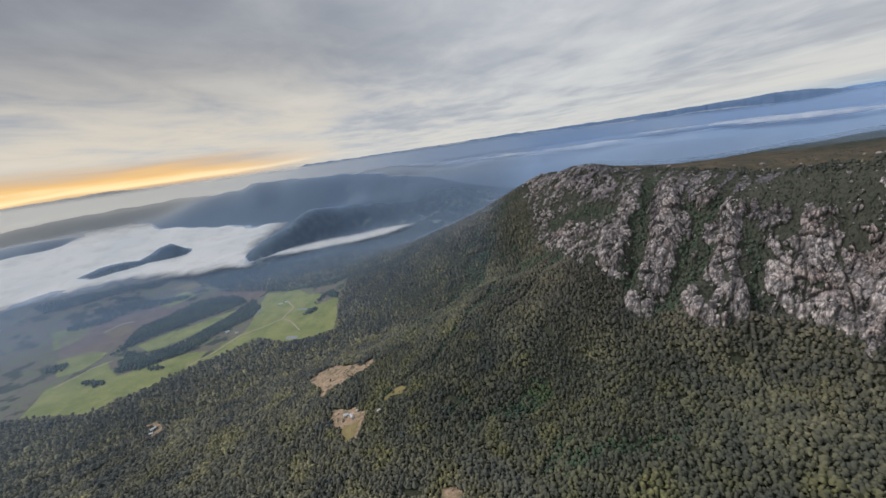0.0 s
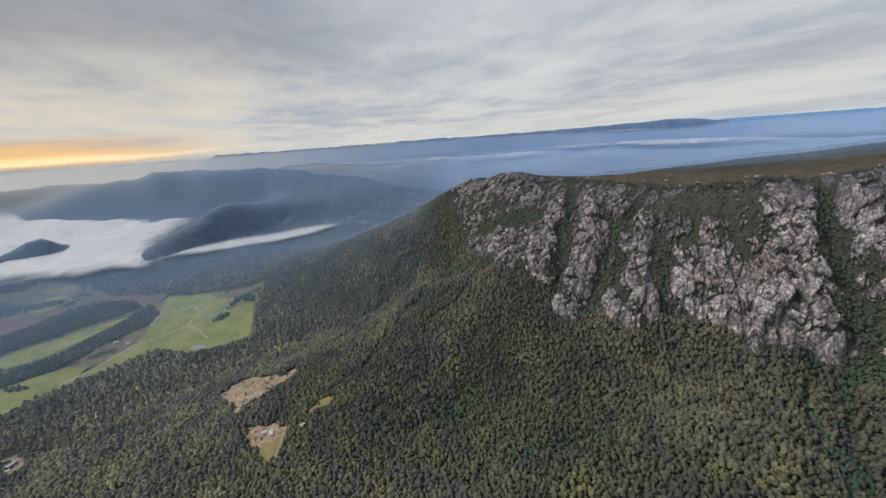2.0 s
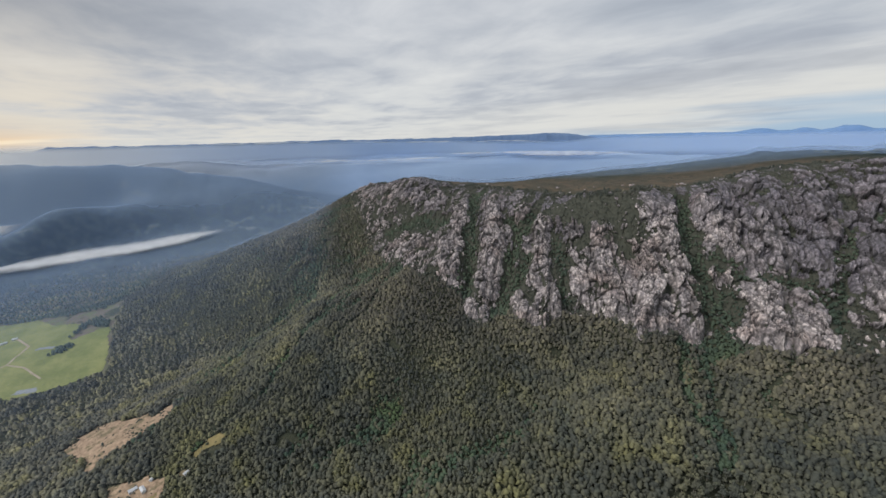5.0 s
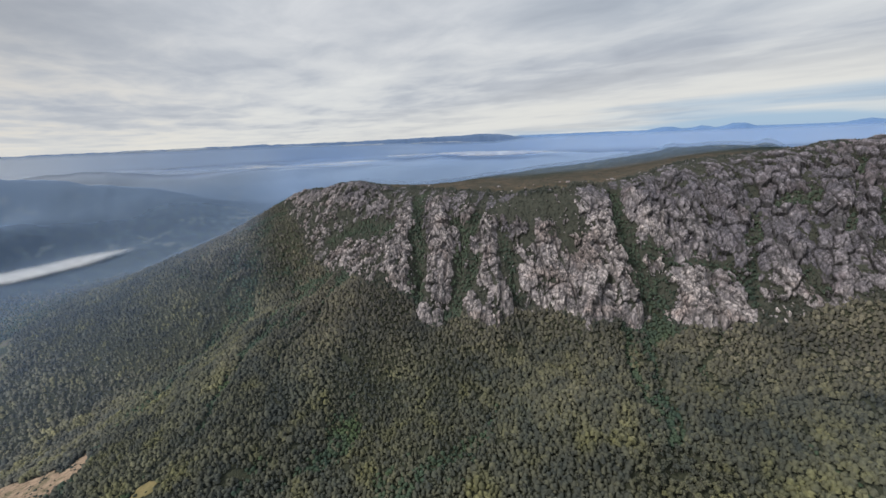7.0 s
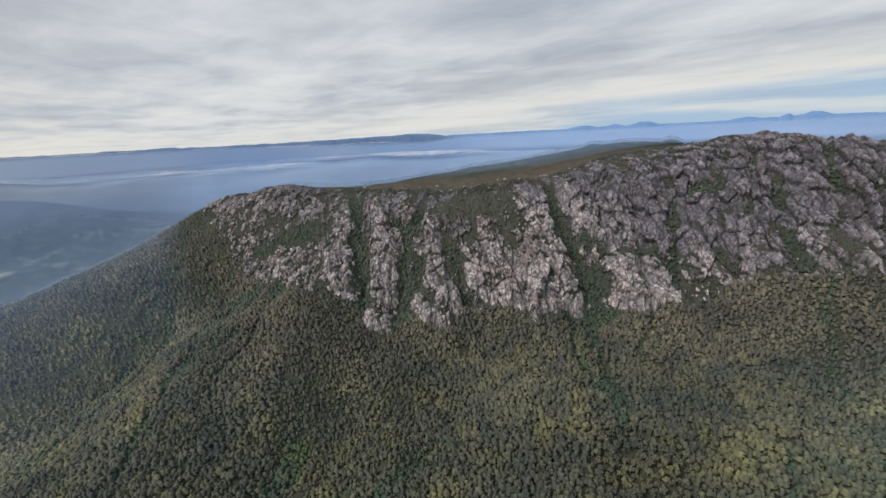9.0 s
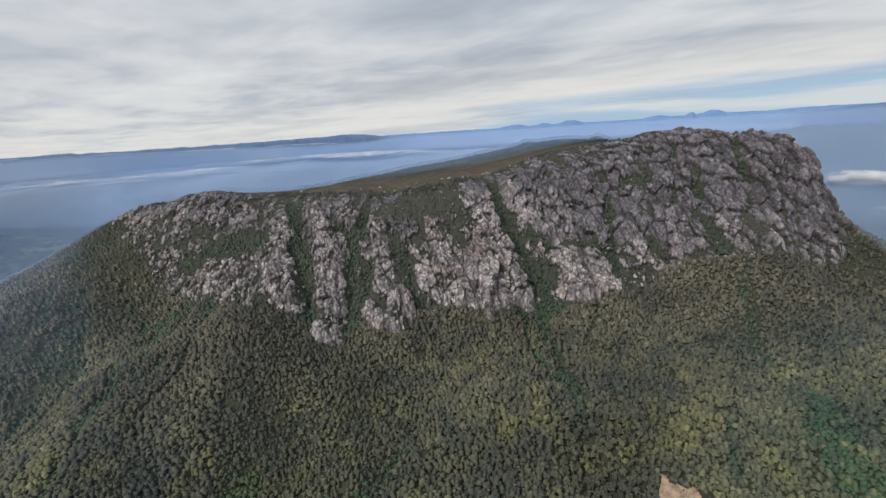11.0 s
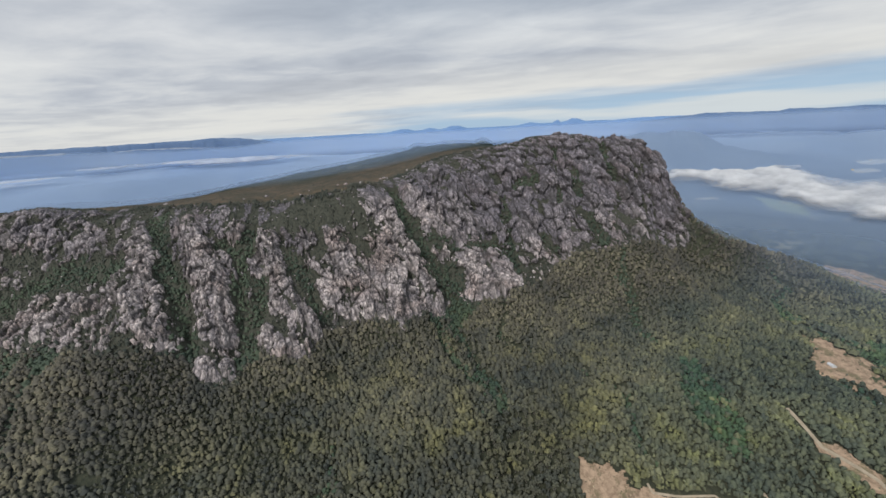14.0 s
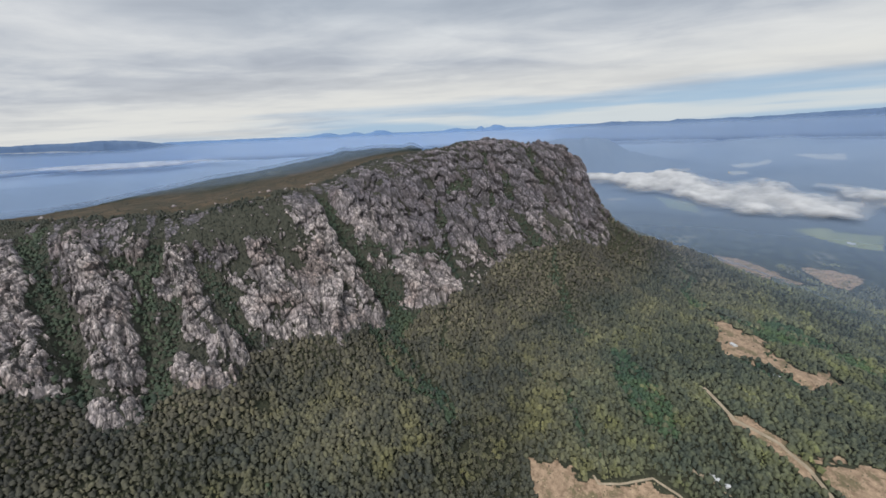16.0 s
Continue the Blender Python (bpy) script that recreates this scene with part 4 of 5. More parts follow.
def build_mist():
    az, r, x, y, n = polar(-80, 2, 0.4, 2500, 4500, 20)
    el = el_of(r)
    wob = fbm(az * 0.5, el * 3.0, 71, 4)
    main = [(-80, -8.6), (-46.7, -9.8), (-44.3, -9.9), (-41.4, -10.4), (-38.5, -10.7), (-35.7, -11.5), (-33.4, -11.5), (-30, -12.1), (-29, -11.2), (-29.5, -10.5), (-28, -9.5), (-24.2, -7.4),
            (-21.9, -6.4), (-25.1, -5.9), (-29.3, -5.1), (-32.2, -4.97), (-35.3, -4.6), (-39, -4.1), (-45, -4.0), (-80, -4.2)]
    tongue = [(-33.4, -11.5), (-30, -12.25), (-27.9, -11.6), (-23.2, -11.95), (-19.6, -12.0), (-15.1, -12.1), (-10.2, -11.8), (-5.6, -10.9), (-8, -10.8), (-14.9, -11.1), (-19.4, -11.0), (-23, -11.15), (-26.8, -11.0), (-29.5, -10.5)]
    cover = soft_loop(az + wob * 1.4, el + wob * 0.4, main, 0.35, 0.6)
    cover = np.maximum(cover, 0.85 * soft_loop(az + wob * 1.0, el + wob * 0.2, tongue, 0.25, 0.28))
    streak = fbm(az * 0.16, el * 2.6, 75, 4)
    cover = np.maximum(cover, 0.75 * smooth(streak, 0.12, 0.42) * smooth(el, -4.6, -3.6) * smooth(el, -0.9, -1.8) * smooth(az, -14, -30))
    z = base_level(r) + 27 + 6 * wob
    veil("valley_mist", "white morning mist lying in the valley", az, r, x, y, z, cover, n, MIST)
    az, r, x, y, n = polar(-20, 70, 0.4, 3500, 4500, 16)
    el = el_of(r)
    streak = fbm(az * 0.10, el * 3.2, 79, 4)
    cover = 0.5 * smooth(streak, 0.08, 0.5) * smooth(el, -4.6, -2.6) * smooth(el, -0.7, -1.5) * smooth(az, 66, 40)
    veil("mist_streaks", "thin streaks of mist over the far plain", az, r, x, y, base_level(r) + 55, cover, n, MIST)
    # a low white line of mist along the foot of the flat-topped range
    az, up = np.meshgrid(np.arange(-12, 46, 0.25), np.linspace(-1.1, 0.15, 26))
    n = az.shape
    az, up = az.ravel(), up.ravel()
    cx, cy = anchor(az)
    x, y = cx + 4300 * np.sin(np.radians(az)), cy + 4300 * np.cos(np.radians(az))
    line = np.interp(az, [-12, 5, 12, 20, 32, 46], [-0.15, 0.0, -0.1, -0.3, -0.45, -0.7]) + 0.12 * fbm(az * 0.3, az * 0, 89, 3)
    thick = 0.05 + 0.16 * np.clip(fbm(az * 0.22, az * 0 + 3, 90, 4) + 0.15, 0, 1)
    cover = 0.8 * smooth(np.abs(up - line), thick, thick * 0.2) * smooth(fbm(az * 0.35, up * 2.0, 92, 3), -0.25, 0.15) * smooth(az, -12, -4) * smooth(az, 45, 34)
    veil("mist_line", "white line of mist along the far range", az, up, x, y, 792 + 4300 * np.tan(np.radians(up)), cover, n, MIST)
    # the cloud that hangs below the end of the mountain
    az, r, x, y, n = polar(96, 140, 0.22, 2550, 3700, 12)
    el = el_of(r)
    loop = [(98, -6.9), (100.9, -6.5), (103.3, -6.4), (105.9, -6.0), (108.5, -6.15), (111.6, -7.4), (115.1, -8.1), (117.1, -7.5), (119.1, -8.1), (122, -8.8), (124.7, -9.1), (127, -9.9),
            (126.2, -10.8), (122.8, -10.9), (119.6, -10.9), (116.6, -11.2), (114.3, -10.5), (111.3, -10.1), (108.1, -9.1), (104.9, -8.8), (102.1, -8.0), (98, -7.7)]
    wisp = [(123.6, -7.6), (126, -7.9), (129, -8.2), (133, -8.8), (134, -9.6), (128, -9.3), (125.2, -9.0), (124, -8.3)]
    wob = fbm(az * 0.55, el * 1.6, 83, 5)
    cover = np.maximum(soft_loop(az + wob * 1.6, el + wob * 0.5, loop, 0.5, 0.65), 0.75 * soft_loop(az + wob * 2.0, el + wob * 0.6, wisp, 0.5, 0.6))
    lumps = fbm(x / 150, y / 150, 87, 5)
    z = base_level(r) + 42 + 30 * cover * (0.4 + lumps)
    cover = np.clip(cover * (0.80 + 0.7 * lumps) * 1.1, 0, 0.95)
    veil("low_cloud", "white ragged cloud bank hanging over the valley", az, r, x, y, z, cover, n, CLOUD, "cloud")


build_haze()
build_mist()


# ---- fields, clearings, tracks and ponds draped on the ground ----
def drape(name, label, loop, material, step=6.0, lift=1.2, category="field", fray=5.0):
    xs, ys = [p[0] for p in loop], [p[1] for p in loop]
    ax, ay = np.arange(min(xs) - step, max(xs) + step, step), np.arange(min(ys) - step, max(ys) + step, step)
    gx, gy = [g.ravel() for g in np.meshgrid(ax, ay)]
    wx, wy = fbm(gx / 25, gy / 25, 101, 3) * fray, fbm(gx / 25, gy / 25, 105, 3) * fray
    keep = inside(gx + wx, gy + wy, loop)
    quads = grid_faces(len(ax), len(ay))
    quads = quads[keep[quads].all(1)]
    used = np.unique(quads)
    ids = np.zeros(len(gx), int)
    ids[used] = np.arange(len(used))
    z = land(gx[used], gy[used]) + lift
    me = mesh_np(name, np.c_[gx[used], gy[used], z], ids[quads], material)
    return tagged(new(name, me), label, category, kind="structure")


def track(label, line, width, material=None, lift=2.0):
    pts = [Vector((*p, 0)) for p in line]
    path = []
    for a, b in zip(pts[:-1], pts[1:]):
        k = max(2, int((b - a).length / 8))
        path += [a.lerp(b, i / k) for i in range(k)]
    path.append(pts[-1])
    verts = []
    for i, p in enumerate(path):
        d = (path[min(i + 1, len(path) - 1)] - path[max(i - 1, 0)]).normalized()
        side = Vector((-d.y, d.x, 0)) * width / 2
        for k in (-1, 0, 1):
            q = p + side * k
            verts.append((q.x, q.y, 0))
    v = np.array(verts)
    v[:, 2] = land(v[:, 0], v[:, 1]) + lift
    me = mesh_np("track", v, grid_faces(3, len(path)), material or TRACK)
    return tagged(new("track", me), label, "track", kind="structure")


GREEN = [(-1131, 1987), (-1160, 2167), (-1129, 2174), (-951, 2159), (-856, 2034), (-740, 1974), (-755, 1863), (-636, 1880), (-599, 1688), (-590, 1574), (-685, 1546), (-807, 1534), (-938, 1600), (-996, 1559), (-1073, 1469), (-1145, 1446), (-1110, 1600), (-1056, 1690), (-1071, 1797)]
GREEN_LOW = [(-1472, 1155), (-1349, 1153), (-1277, 1237), (-1223, 1278), (-1190, 1355), (-1130, 1441), (-1145, 1545), (-1245, 1540), (-1441, 1405), (-1611, 1551), (-1690, 1346), (-1600, 1156)]
GREEN_STRIP = [(-1582, 1681), (-1481, 1777), (-1293, 1962), (-1249, 2000), (-1243, 1928), (-1338, 1690), (-1454, 1586)]
PINES_NEAR = [(-1475, 1435), (-1532, 1534), (-1558, 1615), (-1434, 1558), (-1319, 1661), (-1250, 1884), (-1204, 2112), (-1103, 1975), (-1087, 1863), (-1187, 1716), (-1245, 1546), (-1368, 1438)]
PINES_FAR = [(-1632, 1606), (-1592, 1694), (-1497, 1803), (-1313, 2000), (-1223, 2081), (-1325, 2157), (-1552, 2036), (-1677, 1851)]
drape("pasture", "bright green pasture between tracks on the valley floor", GREEN, GRASS, 7)
drape("pasture", "green pasture along the edge of the forest", GREEN_LOW, GRASS, 7)
drape("pasture", "narrow green paddock between dark plantations", GREEN_STRIP, GRASS, 7)
drape("ploughed_field", "bare brown ploughed field on the valley floor", [(-1487, 2153), (-1424, 2224), (-1251, 2261), (-1167, 2272), (-1160, 2167), (-1223, 2081)], SOIL, 8)
drape("ploughed_field", "large grey brown fallow field", [(-2027, 1755), (-1921, 1902), (-1783, 2048), (-1585, 2093), (-1501, 2003), (-1628, 1744), (-1708, 1635), (-1865, 1577)], SOIL, 9)
drape("pasture", "pale green field in the valley below the cloud", [(2322, -1293), (2320, -1425), (2178, -1624), (2021, -1511), (2099, -1410), (2198, -1351)], GRASS, 9)
for key, loop in CLEARINGS.items():
    drape(key, {"grassy_clearing": "yellowed grassy clearing in the forest", "felled_clearing": "felled brown clearing with rough ground in the forest", "house_clearing": "sandy clearing with sheds in the forest", "hut_yard": "small trodden yard round a hut", "earth_clearing": "small bare earth clearing among the trees", "hut_clearing": "pale trampled clearing round sheds on the wooded flat"}.get(key, "dry sandy " + key.replace("_", " ") + " among the trees"), loop, TAN if "grass" in key else DRY, 3.5, 1.6, "clearing", 20.0)
for line in ROADS:
    track("pale gravel track through the forest", line, 7.0 if line[0][1] == -150 else 3.6)
drape("yard_grass", "yellowed grass yard below the sandy clearing", [(-350, 842), (-303, 850), (-309, 825), (-316, 780), (-341, 796)], TAN, 3.5, 2.4, "grass", 6.0)
track("pale driveway beside the house among trees", [(552, -62), (540, -82), (530, -96), (512, -106)], 5.0)
track("narrow pale path below the sandy clearing", [(-347, 775), (-318, 745), (-291, 715)], 4.0)
track("pale gravel farm track across the pasture", [(-1171, 1430), (-1117, 1501), (-1059, 1657), (-900, 1772), (-887, 1893), (-951, 1981)], 7)
track("pale gravel farm track across the pasture", [(-900, 1772), (-836, 1719), (-762, 1623)], 6)
track("pale gravel track beside the pasture", [(-1653, 1346), (-1628, 1484), (-1580, 1545)], 6)
for loop in ([(-1100, 1850), (-1075, 1870), (-1062, 1945), (-1085, 1940)], [(-857, 1842), (-792, 1826), (-792, 1848), (-850, 1862)], [(-815, 1560), (-745, 1548), (-752, 1578), (-805, 1585)]):
    drape("pond", "small grey farm pond in the pasture", loop, PONDWATER, 5, 1.8, "pond", 2)
drape("pale_field", "pale stubble field far across the valley", [(3400, -1480), (3375, -1745), (3315, -1725), (3328, -1480)], STUBBLE, 12, 3)
drape("pale_field", "small tan field across the valley", [(3270, -1385), (3255, -1530), (3180, -1520), (3175, -1390)], STUBBLE, 12, 3)
drape("pale_field", "long pale field across the valley", [(3365, -1845), (3255, -2150), (3160, -2110), (3250, -1960)], STUBBLE, 12, 3)
drape("pale_field", "pale green field under the low cloud", [(3006, -782), (2788, -997), (2629, -968), (2725, -837)], GRASS, 12, 2)
drape("pale_field", "sandy field below the end of the mountain", [(2990, -480), (2975, -620), (2945, -615), (2962, -480)], STUBBLE, 8, 3)


def build_debris():
    """Bushes, stumps and heaps left standing in the clearings."""
    rng = np.random.default_rng(31)
    for key, loop in CLEARINGS.items():
        xs, ys = [p[0] for p in loop], [p[1] for p in loop]
        felled = "felled" in key or "bare" in key
        x, y = scatter(min(xs), max(xs), min(ys), max(ys), 4.0 if felled else 7.0, rng)
        clump = fbm(x / 22, y / 22, 63, 3)
        ok = inside(x, y, loop) & (rng.uniform(0, 1, len(x)) < 0.22 + 0.5 * np.clip(clump, -0.3, 0.6))
        ok &= line_gap(x, y, loop + loop[:1]) > 2
        x, y, clump = x[ok], y[ok], clump[ok]
        if len(x) < 3:
            continue
        size = rng.uniform(0.9, 2.4, len(x)) if felled else rng.uniform(1.4, 4.5, len(x)) * (1 + 0.8 * smooth(clump, 0.1, 0.5))
        words = key.replace("_", " ")
        me = crowns("shrubs", x, y, land(x, y) + 0.6, size, size * rng.uniform(0.5, 1.1, len(x)), SCRUB, rng, 5, 2)
        tagged(new("shrubs", me), "scattered dark shrubs left in a " + words, "shrubs", kind="stuff")
        x, y = scatter(min(xs), max(xs), min(ys), max(ys), 6.0 if felled else 12.0, rng)
        ok = inside(x, y, loop) & (rng.uniform(0, 1, len(x)) < 0.22) & (line_gap(x, y, loop + loop[:1]) > 4)
        x, y = x[ok], y[ok]
        if len(x) < 3:
            continue
        size = rng.uniform(1.0, 3.4, len(x))
        me = crowns("brush_heaps", x, y, land(x, y) + 1.0, size, size * rng.uniform(0.2, 0.4, len(x)), STUBBLE, rng, 5, 2)
        tagged(new("brush_heaps", me), "pale heaps of cut brush lying in a " + words, "brush heaps", kind="stuff")


build_debris()


# ---- plantations on the farmland ----
def plantation(label, loop, gap=9.0):
    rng = np.random.default_rng(int(abs(loop[0][0])))
    xs, ys = [p[0] for p in loop], [p[1] for p in loop]
    x, y = scatter(min(xs), max(xs), min(ys), max(ys), gap, rng)
    ok = inside(x + fbm(x / 30, y / 30, 8, 2) * 12, y + fbm(x / 30, y / 30, 9, 2) * 12, loop)
    x, y = x[ok], y[ok]
    n = len(x)
    me = crowns("plantation", x, y, land(x, y) - 2, rng.uniform(9, 13, n), rng.uniform(13, 19, n), PINE, rng, 5, 2)
    tagged(new("plantation", me), label, "plantation", kind="stuff")


plantation("dark green pine plantation strip beside the pasture", PINES_NEAR)
plantation("dark green pine plantation between paddocks", PINES_FAR)
plantation("dark conifer plantation below the hills", [(-1619, 2333), (-1603, 2370), (-1343, 2540), (-1019, 2600), (-500, 2560), (-560, 2200), (-700, 2060), (-906, 2130), (-1137, 2195), (-1424, 2224)], 12.0)
plantation("small dark tree clump in the pasture", [(-790, 1830), (-735, 1820), (-725, 1765), (-790, 1770)])
plantation("dark hedge trees along the pasture edge", [(-770, 1880), (-740, 1980), (-700, 1990), (-640, 1890), (-655, 1870), (-720, 1950)])
plantation("dark scrubby trees beside the pasture", [(-1560, 1360), (-1470, 1330), (-1440, 1355), (-1540, 1385)], 10)
plantation("dark trees at the pasture edge", [(-1335, 1420), (-1260, 1400), (-1250, 1430), (-1320, 1450)], 10)
plantation("dark shelter belt across fallow fields", [(-1990, 1950), (-1700, 2080), (-1580, 2140), (-1590, 2180), (-1800, 2130), (-2030, 2000)], 11)


plantation("dark hedge trees between fallow fields", [(-2047, 1842), (-1948, 1934), (-1873, 2007), (-1847, 1978), (-1907, 1883), (-2003, 1807)], 11)
plantation("dark wood along the foot of the mist", [(-2361, 2002), (-2231, 2138), (-1983, 2296), (-1865, 2384), (-1825, 2320), (-2039, 2144), (-2243, 1935)], 12)
plantation("small dark wood among fields", [(-2004, 2117), (-1893, 2143), (-1878, 2110), (-1971, 2072)], 11)
plantation("dark wood beside the ploughed field", [(-1556, 2070), (-1395, 2164), (-1317, 2176), (-1330, 2097), (-1471, 2004)], 11)
plantation("dark trees at the corner of the pasture", [(-1853, 1511), (-1788, 1549), (-1747, 1517), (-1802, 1471)], 11)
drape("pasture", "dull green paddock among fallow fields", [(-2099, 1803), (-2027, 1852), (-1907, 1846), (-1908, 1742), (-1958, 1647)], GRASS, 9)
drape("pasture", "dull green paddock below the mist", [(-1794, 2112), (-1676, 2243), (-1564, 2182), (-1644, 2028)], GRASS, 9)
drape("stubble_field", "pale stubble field beside a farm track", [(-1845, 1805), (-1776, 1884), (-1697, 1856), (-1732, 1732)], TAN, 9)
drape("pasture", "long green paddock beside the pasture track", [(-1871, 1582), (-1792, 1670), (-1667, 1633), (-1658, 1489), (-1743, 1435)], GRASS, 9)
drape("stubble_field", "pale stubble field near the mist", [(-1791, 2263), (-1681, 2346), (-1603, 2311), (-1657, 2241)], TAN, 9)
track("pale farm track between fallow fields", [(-1832, 1806), (-1803, 1882), (-1751, 1912)], 8)


# ---- single things ----
def part(name, me, parent, label=""):
    ob = new(name, me)
    ob.parent = parent
    if label:
        ob["label"] = label
    return ob


def bm_mesh(name, bm, material, smooth_shade=False):
    me = bpy.data.meshes.new(name)
    bm.to_mesh(me)
    bm.free()
    me.materials.append(material)
    for p in me.polygons:
        p.use_smooth = smooth_shade
    return me


BARK = plain_material("pale_gum_bark", (0.22, 0.19, 0.16), (0.36, 0.33, 0.29), 0.6)
PAINT = plain_material("white_painted_wall", (0.62, 0.62, 0.60), (0.72, 0.72, 0.70), 0.3)
TIN = plain_material("pale_sheet_metal_roof", (0.55, 0.56, 0.57), (0.68, 0.69, 0.70), 0.3, 0.45)
DARK_GLASS, _gt, _gb = new_material("window_glass", 0.1, 0.6)
_gb.inputs["Base Color"].default_value = (0.03, 0.035, 0.04, 1)


def trunk_mesh(rng, tall):
    bm = bmesh.new()
    bend_x, bend_y = rng.uniform(-0.6, 0.6), rng.uniform(-0.6, 0.6)
    rings = []
    for k in range(6):
        f = k / 5
        cx, cy, z, rad = bend_x * f * f * 2, bend_y * f * f * 2, -1.5 + f * tall, 0.42 * (1 - 0.75 * f)
        rings.append([bm.verts.new((cx + rad * math.cos(a), cy + rad * math.sin(a), z)) for a in [i * math.tau / 7 for i in range(7)]])
    for a, b in zip(rings[:-1], rings[1:]):
        for i in range(7):
            bm.faces.new((a[i], a[(i + 1) % 7], b[(i + 1) % 7], b[i]))
    for _ in range(4):
        f = rng.uniform(0.45, 0.85)
        th = rng.uniform(0, math.tau)
        base = Vector((bend_x * f * f * 2, bend_y * f * f * 2, -1.5 + f * tall))
        tip = base + Vector((math.cos(th) * 2.6, math.sin(th) * 2.6, 2.4))
        side = Vector((-math.sin(th), math.cos(th), 0)) * 0.14
        up = Vector((0, 0, 0.14))
        q = [bm.verts.new(base + side), bm.verts.new(base + up), bm.verts.new(base - side), bm.verts.new(tip)]
        for i in range(3):
            bm.faces.new((q[i], q[(i + 1) % 3], q[3]))
    return bm_mesh("trunk", bm, BARK)


def gum_crown(rng, tall, width):
    """Leaf clumps round the limbs: many small lumps with gaps between them."""
    n = 11
    a = rng.uniform(0, math.tau, n)
    d = np.sqrt(rng.uniform(0, 1, n)) * width * 0.36
    x, y = d * np.cos(a), d * np.sin(a)
    z = tall * (0.40 + 0.40 * rng.uniform(0, 1, n) * (1 - d / width))
    size = rng.uniform(0.30, 0.52, n) * width
    return crowns("crown", x, y, z, size, size * rng.uniform(0.55, 0.9, n), NEAR_LEAF, rng, 6, 3)


def near_leaf():
    m = BUSH.copy()
    m.name = "near_eucalypt_foliage"
    t = m.node_tree
    info = t.nodes.new("ShaderNodeObjectInfo")
    for n in t.nodes:
        for i in n.inputs:
            for l in list(i.links):
                if l.from_socket.name == "Random Per Island":
                    t.links.new(info.outputs["Random"], i)
    return m


NEAR_LEAF = near_leaf()


def build_near_trees():
    rng = np.random.default_rng(12)
    kinds = []
    for k in range(7):
        tall, width = rng.uniform(13, 18), rng.uniform(8, 11.5)
        tree = tagged(new("tree"), "olive green eucalypt tree in the dense forest", "tree", "eucalypt trees on the lower slope")
        part("trunk", trunk_mesh(rng, tall * 0.72), tree)
        part("crown", gum_crown(rng, tall, width), tree)
        kinds.append(tree)
    x, y = scatter(NEAR_TREES[0], NEAR_TREES[1], NEAR_TREES[2], NEAR_TREES[3], 8.4, rng)
    ok = near_wood(x, y)
    x, y = x[ok], y[ok]
    z = land(x, y)
    for i, (px, py, pz) in enumerate(zip(x, y, z)):
        m = pose(px, py, pz, 0, 0, rng.uniform(0, 360))
        if i < len(kinds):
            kinds[i].matrix_basis = m
        else:
            ob = copy_thing(kinds[i % len(kinds)], m)
            s = rng.uniform(0.8, 1.2)
            ob.scale = (s, s, s * rng.uniform(0.9, 1.15))


build_near_trees()


def boulder_mesh(rng):
    bm = bmesh.new()
    bmesh.ops.create_icosphere(bm, subdivisions=2, radius=1)
    cuts = [Vector(rng.normal(size=3)).normalized() for _ in range(9)]
    for v in bm.verts:
        for c in cuts:
            over = v.co.dot(c) - 0.68
            if over > 0:
                v.co -= c * over * 0.9
        v.co *= 1 + 0.06 * float(rng.uniform(-1, 1))
        v.co.z *= 0.85
    return bm_mesh("boulder", bm, ROCK)


def build_boulders():
    rng = np.random.default_rng(21)
    meshes = [boulder_mesh(rng) for _ in range(8)]
    made = 0
    while made < 90:
        k = rng.integers(0, len(CREST_LINE) - 1)
        a, b = CREST_LINE[k], CREST_LINE[k + 1]
        f = rng.uniform(0, 1)
        x, y = a[0] + (b[0] - a[0]) * f + rng.normal() * 38, a[1] + (b[1] - a[1]) * f + rng.normal() * 38
        if not inside(np.array([x]), np.array([y]), PLATEAU)[0]:
            continue
        s = rng.uniform(2.5, 7.5)
        ob = tagged(new("boulder", meshes[made % 8]), "weathered grey rock outcrop on the plateau rim", "boulder", "outcrops along the rim")
        z = float(land(np.array([x]), np.array([y]))[0])
        ob.matrix_basis = pose(x, y, z + 0.15 * s, 0, 0, rng.uniform(0, 360)) @ Matrix.Diagonal((s * rng.uniform(0.9, 1.6), s, s * rng.uniform(0.6, 0.95), 1))
        made += 1


build_boulders()


def build_fallen():
    rng = np.random.default_rng(23)
    meshes = [boulder_mesh(rng) for _ in range(6)]
    ids = rare(rng, (face_ragged > 4) & (face_scrub > 0.6), 280)
    for i, q in enumerate(face_points[ids]):
        s = rng.uniform(1.5, 4.2)
        ob = tagged(new("boulder", meshes[i % 6]), "pale fallen boulder in scrub below the cliff", "boulder", "fallen boulders on the cliff")
        ob.matrix_basis = pose(q[0], q[1], q[2] + 0.25 * s, rng.uniform(-20, 20), rng.uniform(-20, 20), rng.uniform(0, 360)) @ Matrix.Diagonal((s, s * rng.uniform(0.7, 1.2), s * rng.uniform(0.7, 1.1), 1))


build_fallen()


def box(bm, x0, x1, y0, y1, z0, z1):
    v = [bm.verts.new((x, y, z)) for z in (z0, z1) for x, y in ((x0, y0), (x1, y0), (x1, y1), (x0, y1))]
    for f in ((3, 2, 1, 0), (4, 5, 6, 7), (0, 1, 5, 4), (1, 2, 6, 5), (2, 3, 7, 6), (3, 0, 4, 7)):
        bm.faces.new([v[i] for i in f])


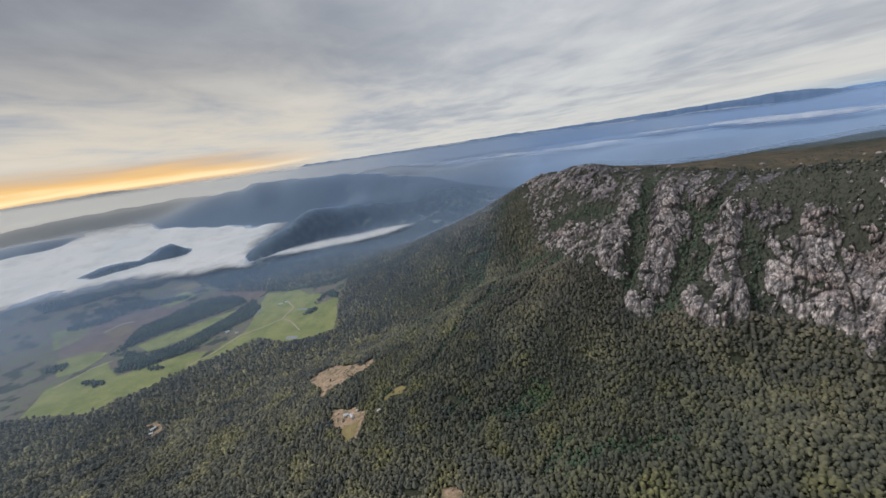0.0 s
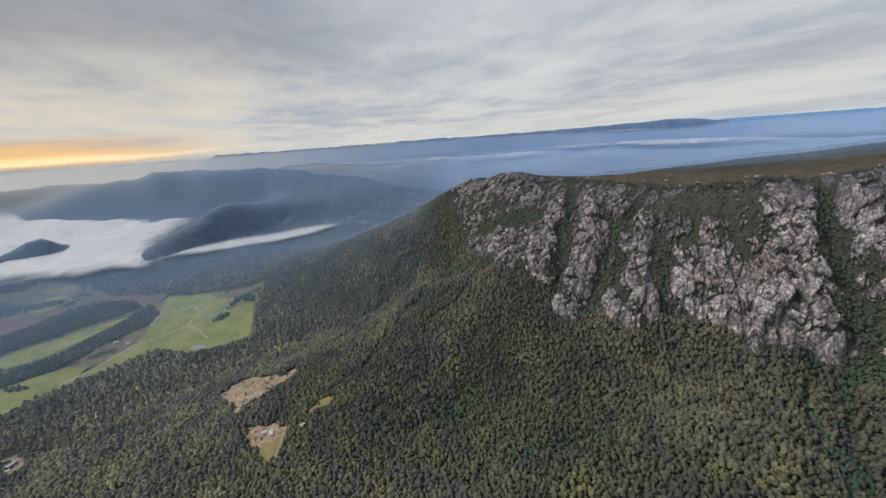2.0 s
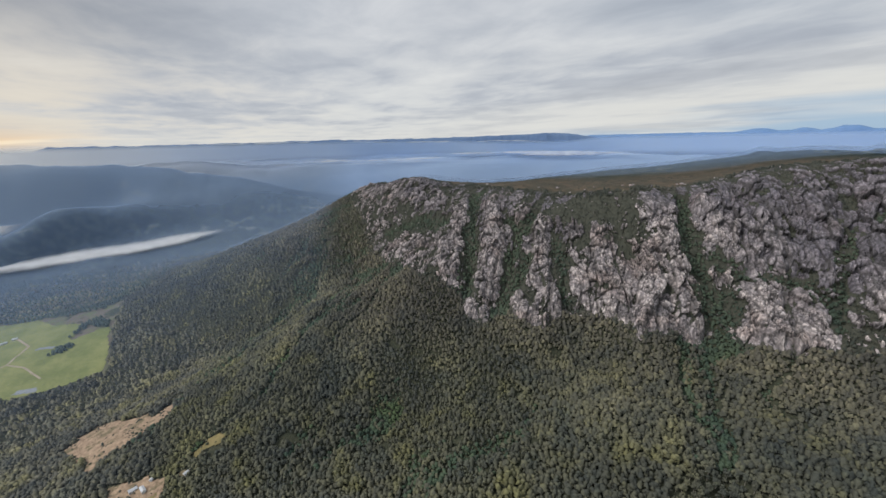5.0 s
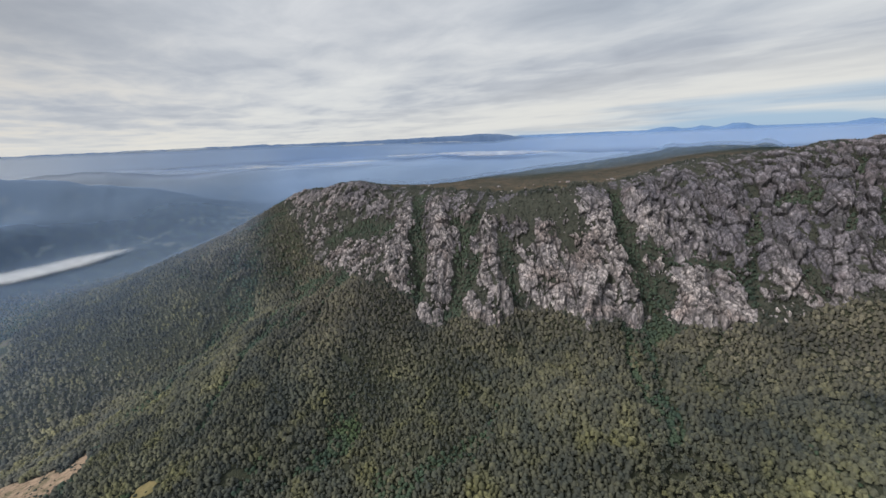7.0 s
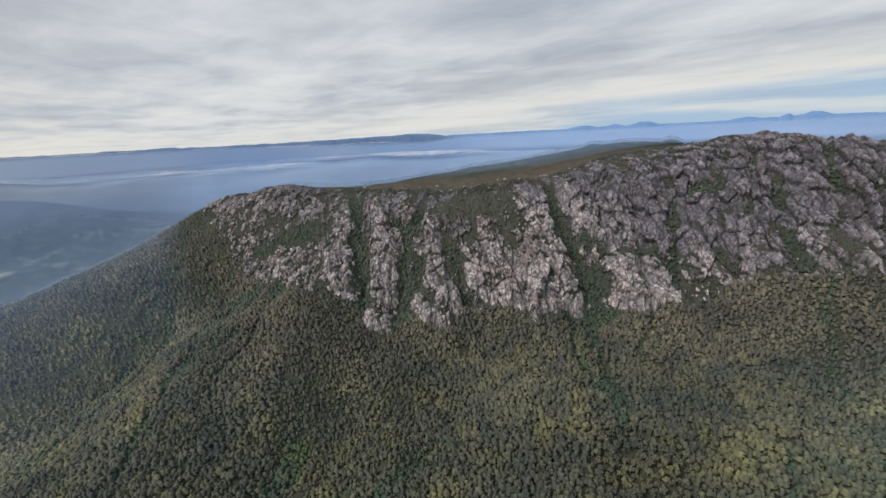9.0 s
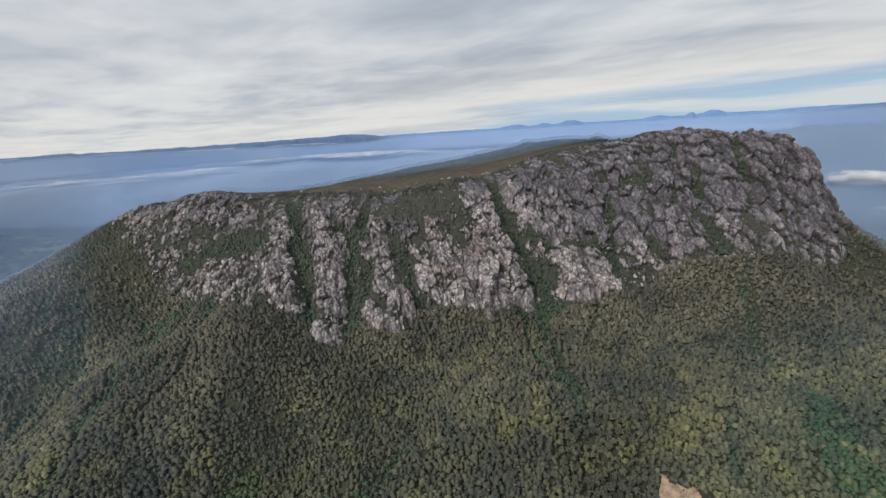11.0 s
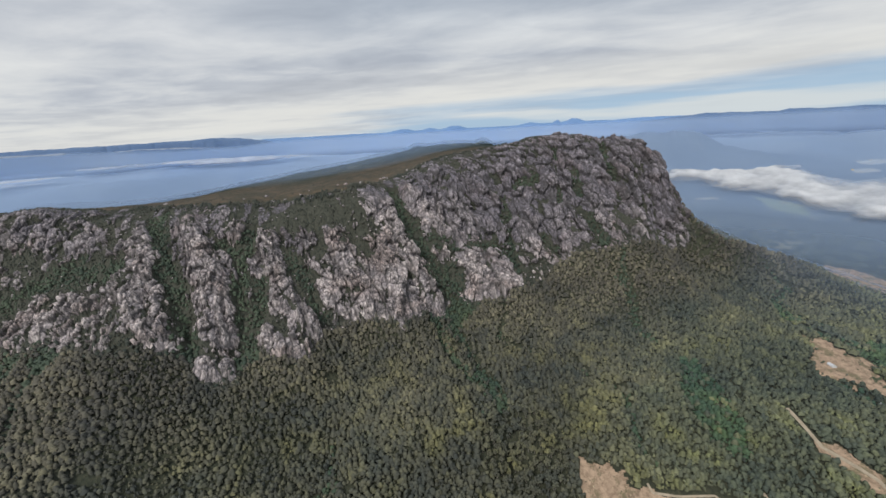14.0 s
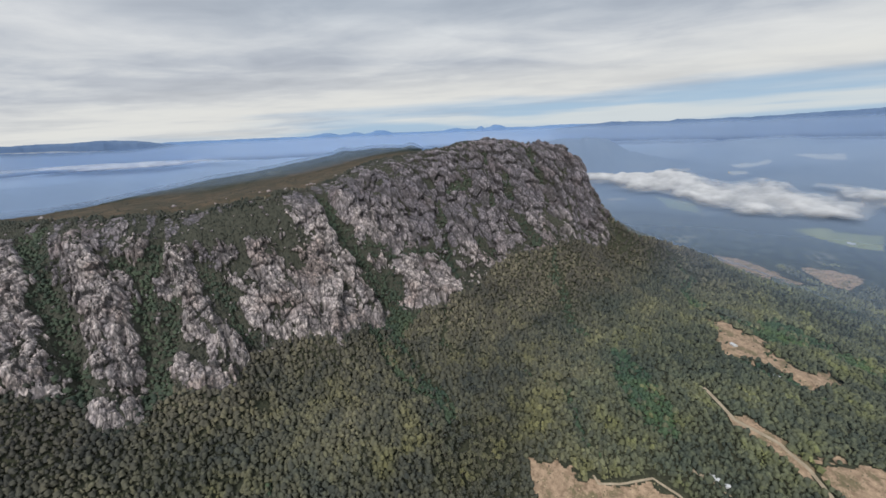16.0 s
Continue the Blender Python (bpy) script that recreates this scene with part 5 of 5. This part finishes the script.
def shed(label, x, y, turn, long=14.0, deep=8.0, tall=3.4, category="shed"):
    z = float(land(np.array([x]), np.array([y]))[0])
    ob = tagged(new("house" if category == "house" else "shed"), label, category)
    bm = bmesh.new()
    box(bm, -long / 2, long / 2, -deep / 2, deep / 2, -2.0, tall)
    for s in (-1, 1):
        q = [bm.verts.new((s * long / 2, -deep / 2, tall)), bm.verts.new((s * long / 2, deep / 2, tall)), bm.verts.new((s * long / 2, 0, tall + deep * 0.27))]
        bm.faces.new(q)
    part("wall", bm_mesh("wall", bm, PAINT), ob)
    bm = bmesh.new()
    for s in (-1, 1):
        lo, hi = (s * (deep / 2 + 0.5), tall - 0.15), (0, tall + deep * 0.27 + 0.12)
        v = [bm.verts.new((e * (long / 2 + 0.5), yy, zz + d)) for d in (0, 0.18) for e, (yy, zz) in ((-1, lo), (1, lo), (1, hi), (-1, hi))]
        for f in ((0, 1, 2, 3), (7, 6, 5, 4), (0, 4, 5, 1), (1, 5, 6, 2), (2, 6, 7, 3), (3, 7, 4, 0)):
            bm.faces.new([v[i] for i in f])
    part("roof", bm_mesh("roof", bm, TIN), ob, "pale sheet metal roof")
    bm = bmesh.new()
    box(bm, -0.5, 0.5, -deep / 2 - 0.08, -deep / 2 + 0.05, 0, 2.1)
    part("door", bm_mesh("door", bm, SOIL), ob)
    for k in (-1, 1):
        bm = bmesh.new()
        box(bm, k * long * 0.3 - 0.8, k * long * 0.3 + 0.8, -deep / 2 - 0.06, -deep / 2 + 0.05, 1.0, 2.1)
        part("window", bm_mesh("window", bm, DARK_GLASS), ob)
    ob.matrix_basis = pose(x, y, z + 1.5, 0, 0, turn)


shed("white farmhouse with pale metal roof by a track", -958, 1983, 20, 16, 10, 3.6, "house")
shed("long pale farm shed beside the house", -985, 1965, 30, 22, 9)
shed("white shed at the edge of a plantation", -1150, 1716, 40, 18, 9)
shed("small white shed beside the farm track", -1091, 1690, 15)
shed("pale shed on the wooded flat", -1012, 1025, 60, 20, 9)
shed("pale shed on the wooded flat", -1000, 1005, 10, 10, 7)
shed("pale cabin in a sandy clearing", -348, 878, 25, 14, 8)
shed("long open shed in a sandy clearing", -330, 868, 115, 16, 7)
shed("small white hut in a sandy clearing", -318, 885, 70, 8, 5)
shed("small white hut among trees beside a grassy clearing", -256, 863, 40, 9, 6)
shed("white house with metal roof among trees", 541, -94, 35, 15, 9, 3.6, "house")
shed("white shed beside the house among trees", 529, -108, 80, 9, 6)
shed("white house above a dry paddock", 893, -288, 20, 13, 9, 3.4, "house")
shed("white shed among trees below the paddock", 801, -330, 40, 12, 7)
shed("white farm shed on a pale field", 2120, -1440, 30, 30, 14, 5)
